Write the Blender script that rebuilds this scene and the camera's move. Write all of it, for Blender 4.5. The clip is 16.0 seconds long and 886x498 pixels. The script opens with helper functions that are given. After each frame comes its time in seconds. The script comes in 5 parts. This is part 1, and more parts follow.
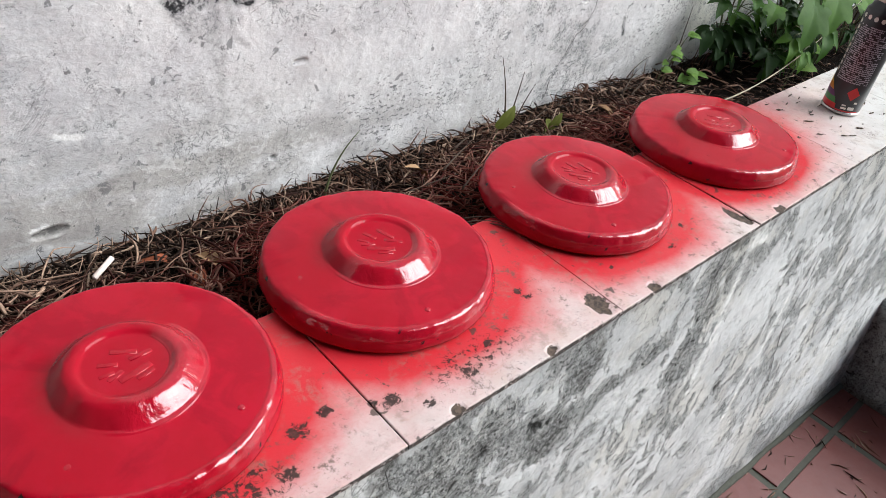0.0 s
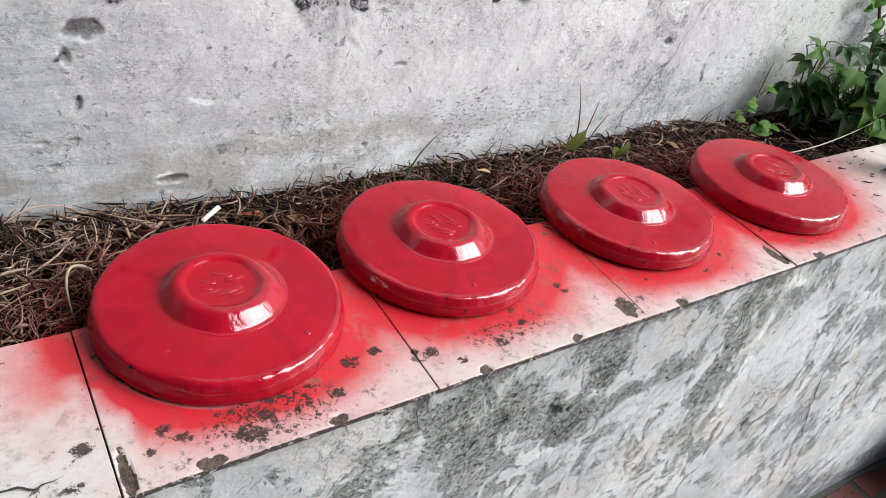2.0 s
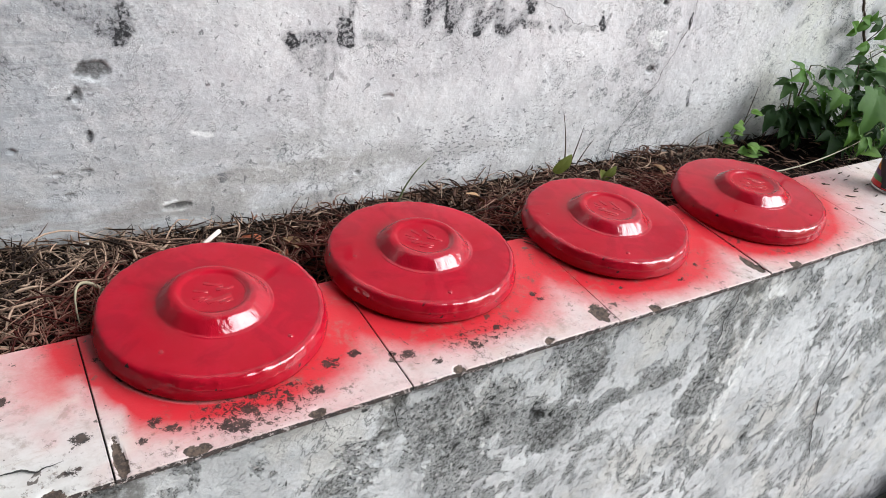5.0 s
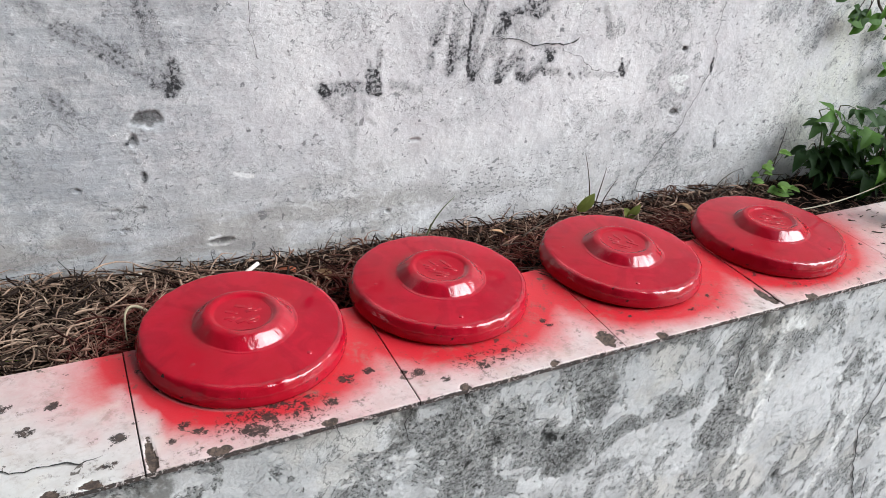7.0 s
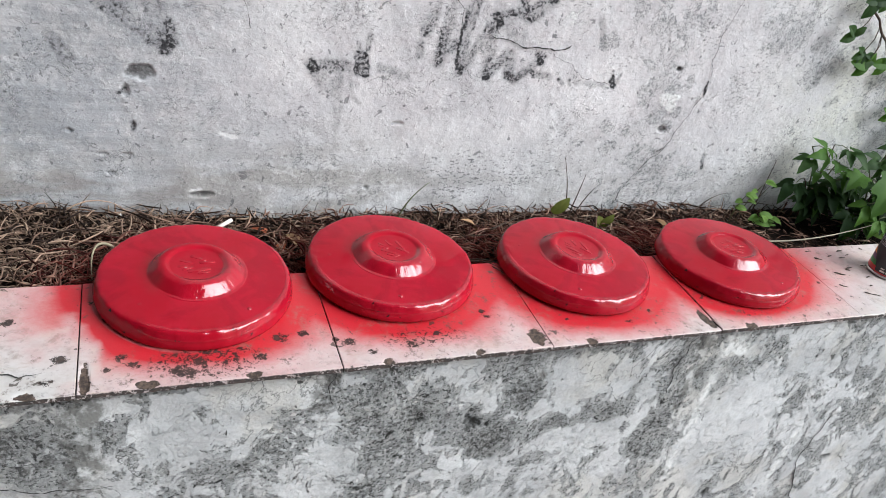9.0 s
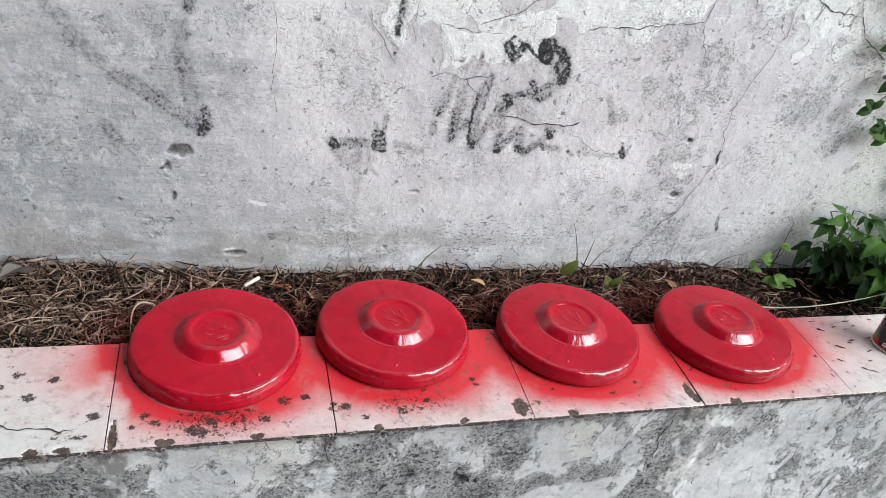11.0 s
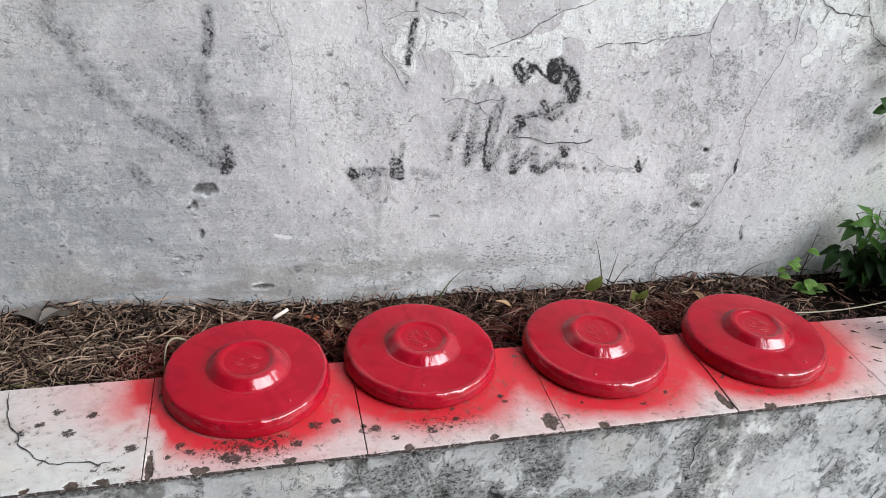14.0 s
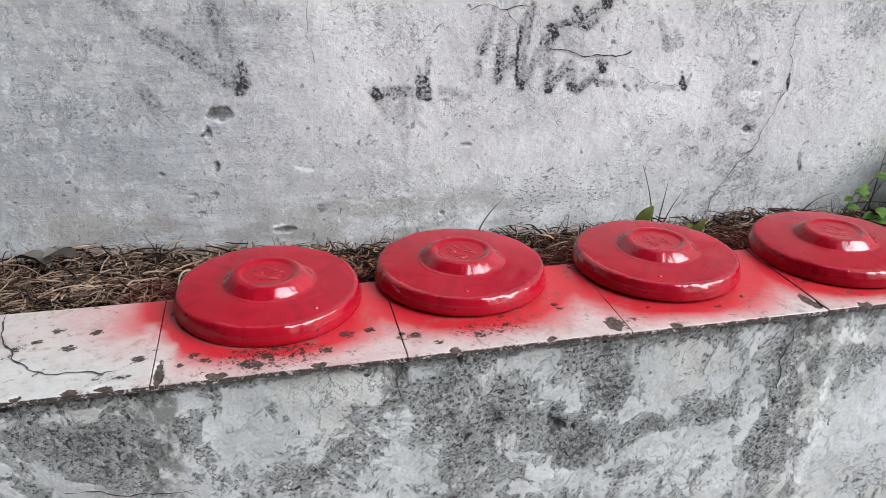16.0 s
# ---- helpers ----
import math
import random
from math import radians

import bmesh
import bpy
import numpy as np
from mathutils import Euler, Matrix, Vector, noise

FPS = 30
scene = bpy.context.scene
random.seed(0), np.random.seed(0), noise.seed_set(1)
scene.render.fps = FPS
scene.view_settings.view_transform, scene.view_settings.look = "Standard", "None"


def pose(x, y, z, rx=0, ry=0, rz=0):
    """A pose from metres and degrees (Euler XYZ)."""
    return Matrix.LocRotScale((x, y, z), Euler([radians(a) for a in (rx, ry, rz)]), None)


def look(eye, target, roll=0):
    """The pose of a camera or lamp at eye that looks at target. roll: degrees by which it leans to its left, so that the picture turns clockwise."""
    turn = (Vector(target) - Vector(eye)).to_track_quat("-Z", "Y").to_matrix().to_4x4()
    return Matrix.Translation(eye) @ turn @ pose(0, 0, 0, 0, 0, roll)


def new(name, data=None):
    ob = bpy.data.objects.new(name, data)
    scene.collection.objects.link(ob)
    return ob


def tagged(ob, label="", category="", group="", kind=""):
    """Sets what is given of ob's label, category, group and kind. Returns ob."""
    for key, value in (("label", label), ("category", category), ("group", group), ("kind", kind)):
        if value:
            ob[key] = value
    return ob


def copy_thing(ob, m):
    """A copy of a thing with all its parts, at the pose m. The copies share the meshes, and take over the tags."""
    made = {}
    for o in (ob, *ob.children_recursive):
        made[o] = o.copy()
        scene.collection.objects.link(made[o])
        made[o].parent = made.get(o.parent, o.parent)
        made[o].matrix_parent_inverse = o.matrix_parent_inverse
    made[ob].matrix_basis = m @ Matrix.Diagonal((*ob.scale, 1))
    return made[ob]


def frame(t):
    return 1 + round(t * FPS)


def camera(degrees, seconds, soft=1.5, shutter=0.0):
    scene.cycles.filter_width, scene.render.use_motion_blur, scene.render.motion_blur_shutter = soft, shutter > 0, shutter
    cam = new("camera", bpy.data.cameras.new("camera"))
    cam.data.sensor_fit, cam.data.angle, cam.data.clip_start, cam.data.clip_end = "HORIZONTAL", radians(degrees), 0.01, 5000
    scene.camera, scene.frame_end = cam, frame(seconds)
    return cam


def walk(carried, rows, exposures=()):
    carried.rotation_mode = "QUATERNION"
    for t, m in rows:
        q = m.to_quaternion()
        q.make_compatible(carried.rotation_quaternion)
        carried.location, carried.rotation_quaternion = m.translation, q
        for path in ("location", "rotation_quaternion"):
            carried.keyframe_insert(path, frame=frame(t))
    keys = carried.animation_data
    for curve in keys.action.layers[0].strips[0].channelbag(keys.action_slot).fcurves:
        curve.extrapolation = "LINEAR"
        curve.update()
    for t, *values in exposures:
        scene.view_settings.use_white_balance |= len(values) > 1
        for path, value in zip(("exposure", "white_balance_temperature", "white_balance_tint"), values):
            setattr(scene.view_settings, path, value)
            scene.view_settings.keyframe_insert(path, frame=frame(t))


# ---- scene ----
cam = camera(61.3, 16.0, soft=0.7)
PATH = [
    (0, (0.009, -0.277, 1.491), (1.168, 0.801, 0.269), 9.3),
    (0.5, (-0.006, -0.335, 1.489), (1.095, 0.811, 0.275), 9.4),
    (1, (-0.013, -0.303, 1.502), (1.051, 0.865, 0.275), 10.1),
    (1.5, (-0.024, -0.318, 1.536), (1.061, 0.903, 0.382), 13.9),
    (2, (-0.051, -0.386, 1.528), (0.968, 0.851, 0.331), 13.1),
    (2.5, (-0.062, -0.407, 1.534), (0.937, 0.842, 0.332), 12.6),
    (3, (-0.048, -0.408, 1.531), (0.946, 0.843, 0.329), 11.7),
    (3.5, (-0.021, -0.411, 1.539), (0.983, 0.876, 0.383), 11.0),
    (4, (-0.021, -0.418, 1.533), (0.958, 0.903, 0.395), 9.9),
    (4.2, (-0.025, -0.426, 1.529), (0.951, 0.897, 0.39), 9.8),
    (6.3, (-0.037, -0.573, 1.565), (0.862, 0.892, 0.542), 7.4),
    (6.5, (-0.027, -0.578, 1.564), (0.848, 0.907, 0.55), 6.8),
    (7, (-0.011, -0.581, 1.562), (0.824, 0.926, 0.547), 5.9),
    (7.5, (0.002, -0.593, 1.564), (0.86, 0.901, 0.549), 6.0),
    (8, (0.04, -0.622, 1.57), (0.931, 0.831, 0.525), 7.0),
    (8.2, (0.045, -0.64, 1.565), (0.913, 0.827, 0.519), 8.2),
    (10.3, (0.135, -0.684, 1.761), (0.739, 0.842, 0.618), 12.3),
    (10.5, (0.143, -0.695, 1.776), (0.717, 0.849, 0.642), 11.4),
    (11, (0.148, -0.706, 1.786), (0.714, 0.855, 0.67), 11.1),
    (11.5, (0.149, -0.718, 1.794), (0.698, 0.868, 0.707), 10.5),
    (12, (0.148, -0.73, 1.799), (0.671, 0.876, 0.726), 8.7),
    (12.5, (0.158, -0.739, 1.8), (0.664, 0.872, 0.728), 7.7),
    (13, (0.164, -0.742, 1.801), (0.672, 0.877, 0.742), 7.0),
    (13.5, (0.163, -0.745, 1.803), (0.642, 0.894, 0.76), 5.8),
    (14, (0.163, -0.743, 1.773), (0.644, 0.897, 0.735), 5.8),
    (14.5, (0.166, -0.739, 1.714), (0.734, 0.936, 0.78), 4.8),
    (15, (0.161, -0.756, 1.631), (0.737, 0.958, 0.775), 3.4),
    (15.5, (0.148, -0.774, 1.534), (0.72, 0.982, 0.768), 2.1),
    (16, (0.155, -0.762, 1.485), (0.585, 0.991, 0.624), 1.4),
]
EXPOSURES = [(0.0, 0.14, 5970, 5), (3.0, 0.17, 5950, 5), (6.5, 0.1, 5860, 5), (8.2, 0.05, 5840, 5), (12.0, 0.0, 5830, 5), (14.5, -0.1, 5810, 5), (15.5, -0.12, 5800, 5), (16.0, -0.04, 5800, 5)]

walk(cam, [(t, look(eye, target, roll)) for t, eye, target, roll in PATH], EXPOSURES)

# ---- light: bright overcast sky, wide soft sun from the open right-hand side ----
world = bpy.data.worlds.new("sky")
scene.world = world
world.use_nodes = True
wn = world.node_tree
sky = wn.nodes.new("ShaderNodeTexSky")
sky.sky_type, sky.sun_disc = "NISHITA", False
SUN_EL, SUN_AZ = 40, 126          # degrees above the horizon, degrees from +y towards +x
sky.sun_elevation, sky.sun_rotation = radians(SUN_EL), radians(SUN_AZ)
sky.air_density, sky.dust_density, sky.ozone_density = 1.0, 6.0, 0.6
wn.nodes["Background"].inputs["Strength"].default_value = 0.105
wn.links.new(sky.outputs[0], wn.nodes["Background"].inputs["Color"])
sun = new("sun", bpy.data.lights.new("sun", "SUN"))
sun.data.energy, sun.data.angle, sun.data.color = 4.3, radians(50), (0.98, 0.99, 1.0)
sd = Vector((math.sin(radians(SUN_AZ)) * math.cos(radians(SUN_EL)), math.cos(radians(SUN_AZ)) * math.cos(radians(SUN_EL)), math.sin(radians(SUN_EL))))
sun.matrix_world = look(sd * 10, (0, 0, 0))

# ---- fitted plan, metres ----
LEDGE = 0.97                      # top of the tiles
TILE_W, TILE_D, TILE_T = 0.30, 0.20, 0.008
WALL_Y = 0.46                     # face of the rear wall
END_X = 2.18                      # face of the return wall
CAP_R = 0.1264
CAPS = [(0.139, 0.1746, 0.1, 0.5, 20), (0.4162, 0.1931, -1.0, 0.5, -25), (0.7215, 0.1737, -1.2, 0.5, -40), (1.0265, 0.1576, -1.0, -0.8, 5)]


# ---- small tools ----
def lattice(seed):
    return np.random.RandomState(seed).rand(256, 256)


def vnoise(x, y, seed):
    """Smooth value noise, 0 to 1."""
    g = lattice(seed)
    xi, yi = np.floor(x).astype(int), np.floor(y).astype(int)
    fx, fy = x - xi, y - yi
    fx, fy = fx * fx * (3 - 2 * fx), fy * fy * (3 - 2 * fy)
    a, b = g[xi % 256, yi % 256], g[(xi + 1) % 256, yi % 256]
    c, d = g[xi % 256, (yi + 1) % 256], g[(xi + 1) % 256, (yi + 1) % 256]
    return (a * (1 - fx) + b * fx) * (1 - fy) + (c * (1 - fx) + d * fx) * fy


def fbm(x, y, seed, octaves=4):
    total, weight = 0, 0
    for k in range(octaves):
        total = total + vnoise(x * 2 ** k + 17.3 * k, y * 2 ** k + 5.1 * k, seed + k) / 2 ** k
        weight += 1 / 2 ** k
    return total / weight


def smooth(a, b, v):
    t = np.clip((v - a) / (b - a), 0, 1)
    return t * t * (3 - 2 * t)


def seg_dist(x, y, pts):
    """Distance from x, y to a line through pts."""
    best = np.full(np.shape(x), 9.0)
    for (ax, ay), (bx, by) in zip(pts[:-1], pts[1:]):
        dx, dy = bx - ax, by - ay
        t = np.clip(((x - ax) * dx + (y - ay) * dy) / (dx * dx + dy * dy + 1e-12), 0, 1)
        best = np.minimum(best, np.hypot(x - ax - t * dx, y - ay - t * dy))
    return best


def link_mesh(name, me, material, parent=None, label="", soft=True):
    ob = new(name, me)
    if material:
        me.materials.append(material)
    if soft:
        me.polygons.foreach_set("use_smooth", [True] * len(me.polygons))
    if parent:
        ob.parent = parent
    if label:
        ob["label"] = label
    return ob


def part(name, bm, material, parent=None, label="", soft=True):
    """Links a bmesh as one mesh object under a thing or a part."""
    me = bpy.data.meshes.new(name)
    bmesh.ops.recalc_face_normals(bm, faces=bm.faces)
    bm.to_mesh(me)
    bm.free()
    return link_mesh(name, me, material, parent, label, soft)


def raw(name, verts, faces, material, parent=None, label="", soft=True, attrs=None):
    me = bpy.data.meshes.new(name)
    me.from_pydata(verts, [], faces)
    for key, values in (attrs or {}).items():
        me.attributes.new(key, "FLOAT", "POINT").data.foreach_set("value", np.asarray(values, dtype=np.float32).ravel())
    return link_mesh(name, me, material, parent, label, soft)


def grid_faces(nu, nv):
    i = np.arange(nu - 1)[:, None] * nv + np.arange(nv - 1)[None]
    return np.stack([i, i + nv, i + nv + 1, i + 1], -1).reshape(-1, 4).tolist()


def box(x0, x1, y0, y1, z0, z1, bevel=0.0):
    bm = bmesh.new()
    bmesh.ops.create_cube(bm, size=1, matrix=Matrix.Translation(((x0 + x1) / 2, (y0 + y1) / 2, (z0 + z1) / 2)) @ Matrix.Diagonal((x1 - x0, y1 - y0, z1 - z0, 1)))
    if bevel:
        bmesh.ops.bevel(bm, geom=bm.edges[:], offset=bevel, segments=2, affect="EDGES", profile=0.6)
    return bm


def tube(bm, pts, radii, sides=6):
    """A tapered tube along pts, closed at both ends."""
    pts = [Vector(p) for p in pts]
    rings = []
    for k, p in enumerate(pts):
        d = (pts[min(k + 1, len(pts) - 1)] - pts[max(k - 1, 0)]).normalized()
        u = d.orthogonal().normalized() if k == 0 else (u - d * u.dot(d)).normalized()
        w = d.cross(u)
        rings.append([bm.verts.new(p + (u * math.cos(a) + w * math.sin(a)) * radii[k]) for a in [2 * math.pi * j / sides for j in range(sides)]])
    for r0, r1 in zip(rings[:-1], rings[1:]):
        for j in range(sides):
            bm.faces.new((r0[j], r0[(j + 1) % sides], r1[(j + 1) % sides], r1[j]))
    bm.faces.new(rings[0][::-1]), bm.faces.new(rings[-1])
    return bm


def bend(p0, p1, p2, n=8):
    """Points on a curve from p0 to p2, drawn towards p1."""
    p0, p1, p2 = Vector(p0), Vector(p1), Vector(p2)
    return [p0 * (1 - t) ** 2 + p1 * 2 * t * (1 - t) + p2 * t * t for t in [k / n for k in range(n + 1)]]


def revolve(profile, steps, closed=False):
    """Turns (radius, height) points about z."""
    bm = bmesh.new()
    rings = [[bm.verts.new((r * math.cos(a), r * math.sin(a), z)) for a in [2 * math.pi * j / steps for j in range(steps)]] if r > 1e-6 else [bm.verts.new((0, 0, z))] for r, z in profile]
    for r0, r1 in zip(rings[:-1], rings[1:]):
        for j in range(steps):
            k = (j + 1) % steps
            if len(r1) == 1:
                bm.faces.new((r0[j], r0[k], r1[0]))
            elif len(r0) == 1:
                bm.faces.new((r0[0], r1[k], r1[j]))
            else:
                bm.faces.new((r0[j], r0[k], r1[k], r1[j]))
    return bm


# ---- materials ----
class Mat:
    """Node material with short ways to noise, ramps and mixes."""

    def __init__(self, name, rough=0.8, metal=0.0):
        self.m = bpy.data.materials.new(name)
        self.m.use_nodes = True
        self.t = self.m.node_tree
        self.b = self.t.nodes["Principled BSDF"]
        self.b.inputs["Roughness"].default_value, self.b.inputs["Metallic"].default_value = rough, metal
        self.co = self.t.nodes.new("ShaderNodeTexCoord").outputs["Object"]

    def put(self, socket, value):
        if isinstance(value, bpy.types.NodeSocket):
            self.t.links.new(value, socket)
        elif hasattr(socket.default_value, "__len__"):
            socket.default_value = (*value, 1) if len(value) == 3 and len(socket.default_value) == 4 else value
        else:
            socket.default_value = value

    def set(self, **kw):
        for key, value in kw.items():
            self.put(self.b.inputs[key.replace("_", " ")], value)
        return self

    def scaled(self, sx, sy, sz):
        n = self.t.nodes.new("ShaderNodeMapping")
        n.inputs["Scale"].default_value = (sx, sy, sz)
        self.t.links.new(self.co, n.inputs["Vector"])
        return n.outputs[0]

    def noise(self, scale, detail=6, rough=0.6, at=None, warp=0.0):
        n = self.t.nodes.new("ShaderNodeTexNoise")
        n.inputs["Scale"].default_value, n.inputs["Detail"].default_value, n.inputs["Roughness"].default_value, n.inputs["Distortion"].default_value = scale, detail, rough, warp
        self.t.links.new(at or self.co, n.inputs["Vector"])
        return n.outputs["Fac"]

    def grain(self, scale, lo=0.4, hi=0.6, detail=8, rough=0.7, warp=0.0, at=None):
        """Noise stretched to its full contrast."""
        return self.span(self.noise(scale, detail, rough, at, warp), lo, hi)

    def cut(self, value, level, soft=0.008):
        """A crisp step at a level."""
        return self.span(value, level - soft, level + soft)

    def cells(self, scale, at=None):
        n = self.t.nodes.new("ShaderNodeTexVoronoi")
        n.inputs["Scale"].default_value = scale
        self.t.links.new(at or self.co, n.inputs["Vector"])
        return n.outputs["Distance"]

    def attr(self, name):
        n = self.t.nodes.new("ShaderNodeAttribute")
        n.attribute_name = name
        return n.outputs["Fac"]

    def island(self):
        return self.t.nodes.new("ShaderNodeNewGeometry").outputs["Random Per Island"]

    def each(self):
        return self.t.nodes.new("ShaderNodeObjectInfo").outputs["Random"]

    def span(self, v, a, b, c=0.0, d=1.0):
        n = self.t.nodes.new("ShaderNodeMapRange")
        n.interpolation_type = "SMOOTHSTEP"
        for k, x in enumerate((v, a, b, c, d)):
            self.put(n.inputs[k], x)
        return n.outputs[0]

    def calc(self, op, a, b=0.0):
        n = self.t.nodes.new("ShaderNodeMath")
        n.operation = op
        self.put(n.inputs[0], a), self.put(n.inputs[1], b)
        return n.outputs[0]

    def mix(self, f, a, b, how="MIX"):
        n = self.t.nodes.new("ShaderNodeMix")
        n.data_type, n.blend_type = "RGBA", how
        self.put(n.inputs[0], f), self.put(n.inputs[6], a), self.put(n.inputs[7], b)
        return n.outputs[2]

    def bump(self, height, strength=0.3, distance=0.002, after=None):
        n = self.t.nodes.new("ShaderNodeBump")
        n.inputs["Strength"].default_value, n.inputs["Distance"].default_value = strength, distance
        self.t.links.new(height, n.inputs["Height"])
        if after:
            self.t.links.new(after, n.inputs["Normal"])
        self.t.links.new(n.outputs[0], self.b.inputs["Normal"])
        self.t.links.new(n.outputs[0], self.b.inputs["Coat Normal"])
        return n.outputs[0]


def plain(name, color, rough=0.6, metal=0.0, spread=0.15, scale=60):
    """Simple surface with a little grain in its colour."""
    m = Mat(name, rough, metal)
    dark = tuple(c * (1 - spread) for c in color)
    m.set(Base_Color=m.mix(m.noise(scale), dark, color))
    return m.m


def plaster_rear():
    """Old whitewashed plaster: grey wash, mould specks, soot strokes, flaked paint."""
    m = Mat("weathered_whitewash", 0.9)
    m.set(Specular_IOR_Level=0.15)
    mul, add = (lambda a, b: m.calc("MULTIPLY", a, b)), (lambda a, b: m.calc("ADD", a, b))
    trowel = m.grain(1.0, 0.44, 0.6, 6, 0.65, at=m.scaled(9, 9, 75))
    c = m.mix(m.grain(2.4, 0.42, 0.58, 5, 0.55, 0.4), (0.60, 0.59, 0.60), (0.755, 0.742, 0.742))
    c = m.mix(mul(m.grain(11, 0.42, 0.6, 7, 0.65), 0.5), c, (0.78, 0.77, 0.765))
    c = m.mix(mul(m.grain(5, 0.5, 0.62, 7, 0.6), 0.25), c, (0.45, 0.455, 0.46))
    c = m.mix(mul(m.grain(4, 0.52, 0.64, 5, 0.6), 0.25), c, (0.60, 0.54, 0.52))
    c = m.mix(mul(m.attr("wash"), 0.6), c, (0.34, 0.35, 0.37))
    c = m.mix(mul(mul(trowel, m.attr("wash")), 0.6), c, (0.27, 0.28, 0.30))
    c = m.mix(mul(m.attr("wash"), m.grain(30, 0.38, 0.58, 9, 0.7)), c, (0.37, 0.38, 0.405))
    c = m.mix(mul(m.attr("scar"), m.grain(7, 0.3, 0.55, 7, 0.65)), c, m.mix(m.grain(14, 0.4, 0.6, 7, 0.66), (0.53, 0.51, 0.52), (0.68, 0.662, 0.665)))
    # flaked top coat with ragged edges, their shadow put into the colour
    lift = add(m.noise(9, 9, 0.64, warp=0.3), mul(m.attr("flake"), 0.29))
    flake = m.cut(lift, 0.652, 0.004)
    flake = mul(flake, m.span(m.attr("flake"), 0.02, 0.2))
    c = m.mix(mul(flake, 0.88), c, m.mix(m.grain(60), (0.815, 0.83, 0.805), (0.87, 0.88, 0.855)))
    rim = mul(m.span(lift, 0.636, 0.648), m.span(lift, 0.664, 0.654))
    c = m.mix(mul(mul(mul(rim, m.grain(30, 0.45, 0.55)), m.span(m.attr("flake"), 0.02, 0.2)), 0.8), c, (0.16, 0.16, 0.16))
    small = m.cut(add(m.noise(26, 8, 0.66), mul(m.attr("flake"), 0.05)), 0.585, 0.006)
    c = m.mix(mul(mul(small, m.span(m.attr("flake"), 0.05, 0.4)), 0.6), c, (0.77, 0.775, 0.77))
    # foot of the wall: dirt splash, plus the ledge's shade put into the colour
    c = m.mix(mul(m.attr("splash_shade"), m.grain(9, 0.35, 0.6, 6, 0.6, at=m.scaled(1, 1, 3))), c, m.mix(m.grain(5), (0.33, 0.31, 0.30), (0.45, 0.43, 0.415)))
    c = m.mix(mul(m.attr("lichen"), m.grain(6, 0.4, 0.6, 6)), c, (0.66, 0.655, 0.56))
    # curled edges of peeling paint: lit and shaded sides put into the colour
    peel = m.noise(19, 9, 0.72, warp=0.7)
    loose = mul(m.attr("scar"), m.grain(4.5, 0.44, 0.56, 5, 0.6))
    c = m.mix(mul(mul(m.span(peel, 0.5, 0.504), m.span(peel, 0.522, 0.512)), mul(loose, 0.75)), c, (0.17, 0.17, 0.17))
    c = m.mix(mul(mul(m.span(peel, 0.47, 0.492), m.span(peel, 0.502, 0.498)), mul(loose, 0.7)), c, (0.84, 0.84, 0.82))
    # hairline cracks
    vein = m.calc("ABSOLUTE", m.calc("SUBTRACT", m.noise(4.2, 9, 0.6, warp=0.6), 0.5))
    vein = mul(m.span(vein, 0.0034, 0.0012), mul(m.grain(3.1, 0.5, 0.56, 3), m.span(m.attr("flake"), 0.0, 0.6, 0.35, 1.0)))
    c = m.mix(mul(vein, 0.75), c, (0.13, 0.13, 0.13))
    # grey mould: ragged blotches with darker lace inside, and stipple
    field = add(m.noise(28, 9, 0.68, warp=0.5), mul(m.attr("mould"), 0.2))
    blot = m.cut(field, 0.635, 0.02)
    lace = m.cut(m.noise(150, 6, 0.7, warp=1.2), 0.52, 0.03)
    c = m.mix(mul(blot, 0.24), c, (0.36, 0.365, 0.37))
    c = m.mix(mul(mul(blot, lace), 0.62), c, (0.18, 0.185, 0.185))
    stip = mul(m.cut(m.noise(1, 4, 0.62, m.scaled(120, 120, 230), 0.4), 0.585, 0.03), m.grain(6, 0.42, 0.58, 8, 0.66))
    stip = mul(stip, m.attr("stipple"))
    c = m.mix(mul(stip, 0.92), c, (0.14, 0.14, 0.14))
    c = m.mix(mul(m.cut(m.noise(40, 7, 0.66), 0.675, 0.01), 0.8), c, (0.12, 0.12, 0.125))
    # thin ragged flecks and crazing
    fleck = m.calc("ABSOLUTE", m.calc("SUBTRACT", m.noise(34, 7, 0.66, warp=0.7), 0.5))
    fleck = mul(m.span(fleck, 0.012, 0.004), m.grain(7, 0.48, 0.6, 6, 0.62))
    c = m.mix(mul(fleck, 0.9), c, (0.14, 0.14, 0.14))
    c = m.mix(mul(m.cut(m.noise(62, 6, 0.64, warp=0.5), 0.645, 0.012), 0.7), c, (0.13, 0.13, 0.135))
    c = m.mix(mul(mul(m.cut(m.noise(48, 7, 0.66, warp=0.4), 0.57, 0.012), m.grain(5, 0.45, 0.58)), 0.35), c, (0.80, 0.80, 0.80))
    # soot strokes: a grey smear, and grains that stay black
    soot = m.attr("soot")
    tooth = add(mul(m.grain(190, 0.36, 0.64, 5, 0.66), 0.45), mul(m.grain(140, 0.36, 0.64, 7, 0.72, 0.8), 0.5))
    cover = m.calc("MINIMUM", mul(soot, m.span(tooth, 0.1, 0.72, 1.5, 0.62)), 1.0)
    c = m.mix(mul(cover, 0.9), c, (0.075, 0.075, 0.08))
    ink = m.cut(m.calc("SUBTRACT", soot, mul(tooth, 0.8)), 0.38, 0.22)
    c = m.mix(mul(ink, 0.93), c, (0.014, 0.014, 0.016))
    # pits: the shadow inside them is put into the colour
    c = m.mix(mul(m.attr("pit"), m.grain(110, 0.25, 0.5)), c, (0.05, 0.048, 0.045))
    c = m.mix(m.attr("chalk"), c, (0.86, 0.85, 0.84))
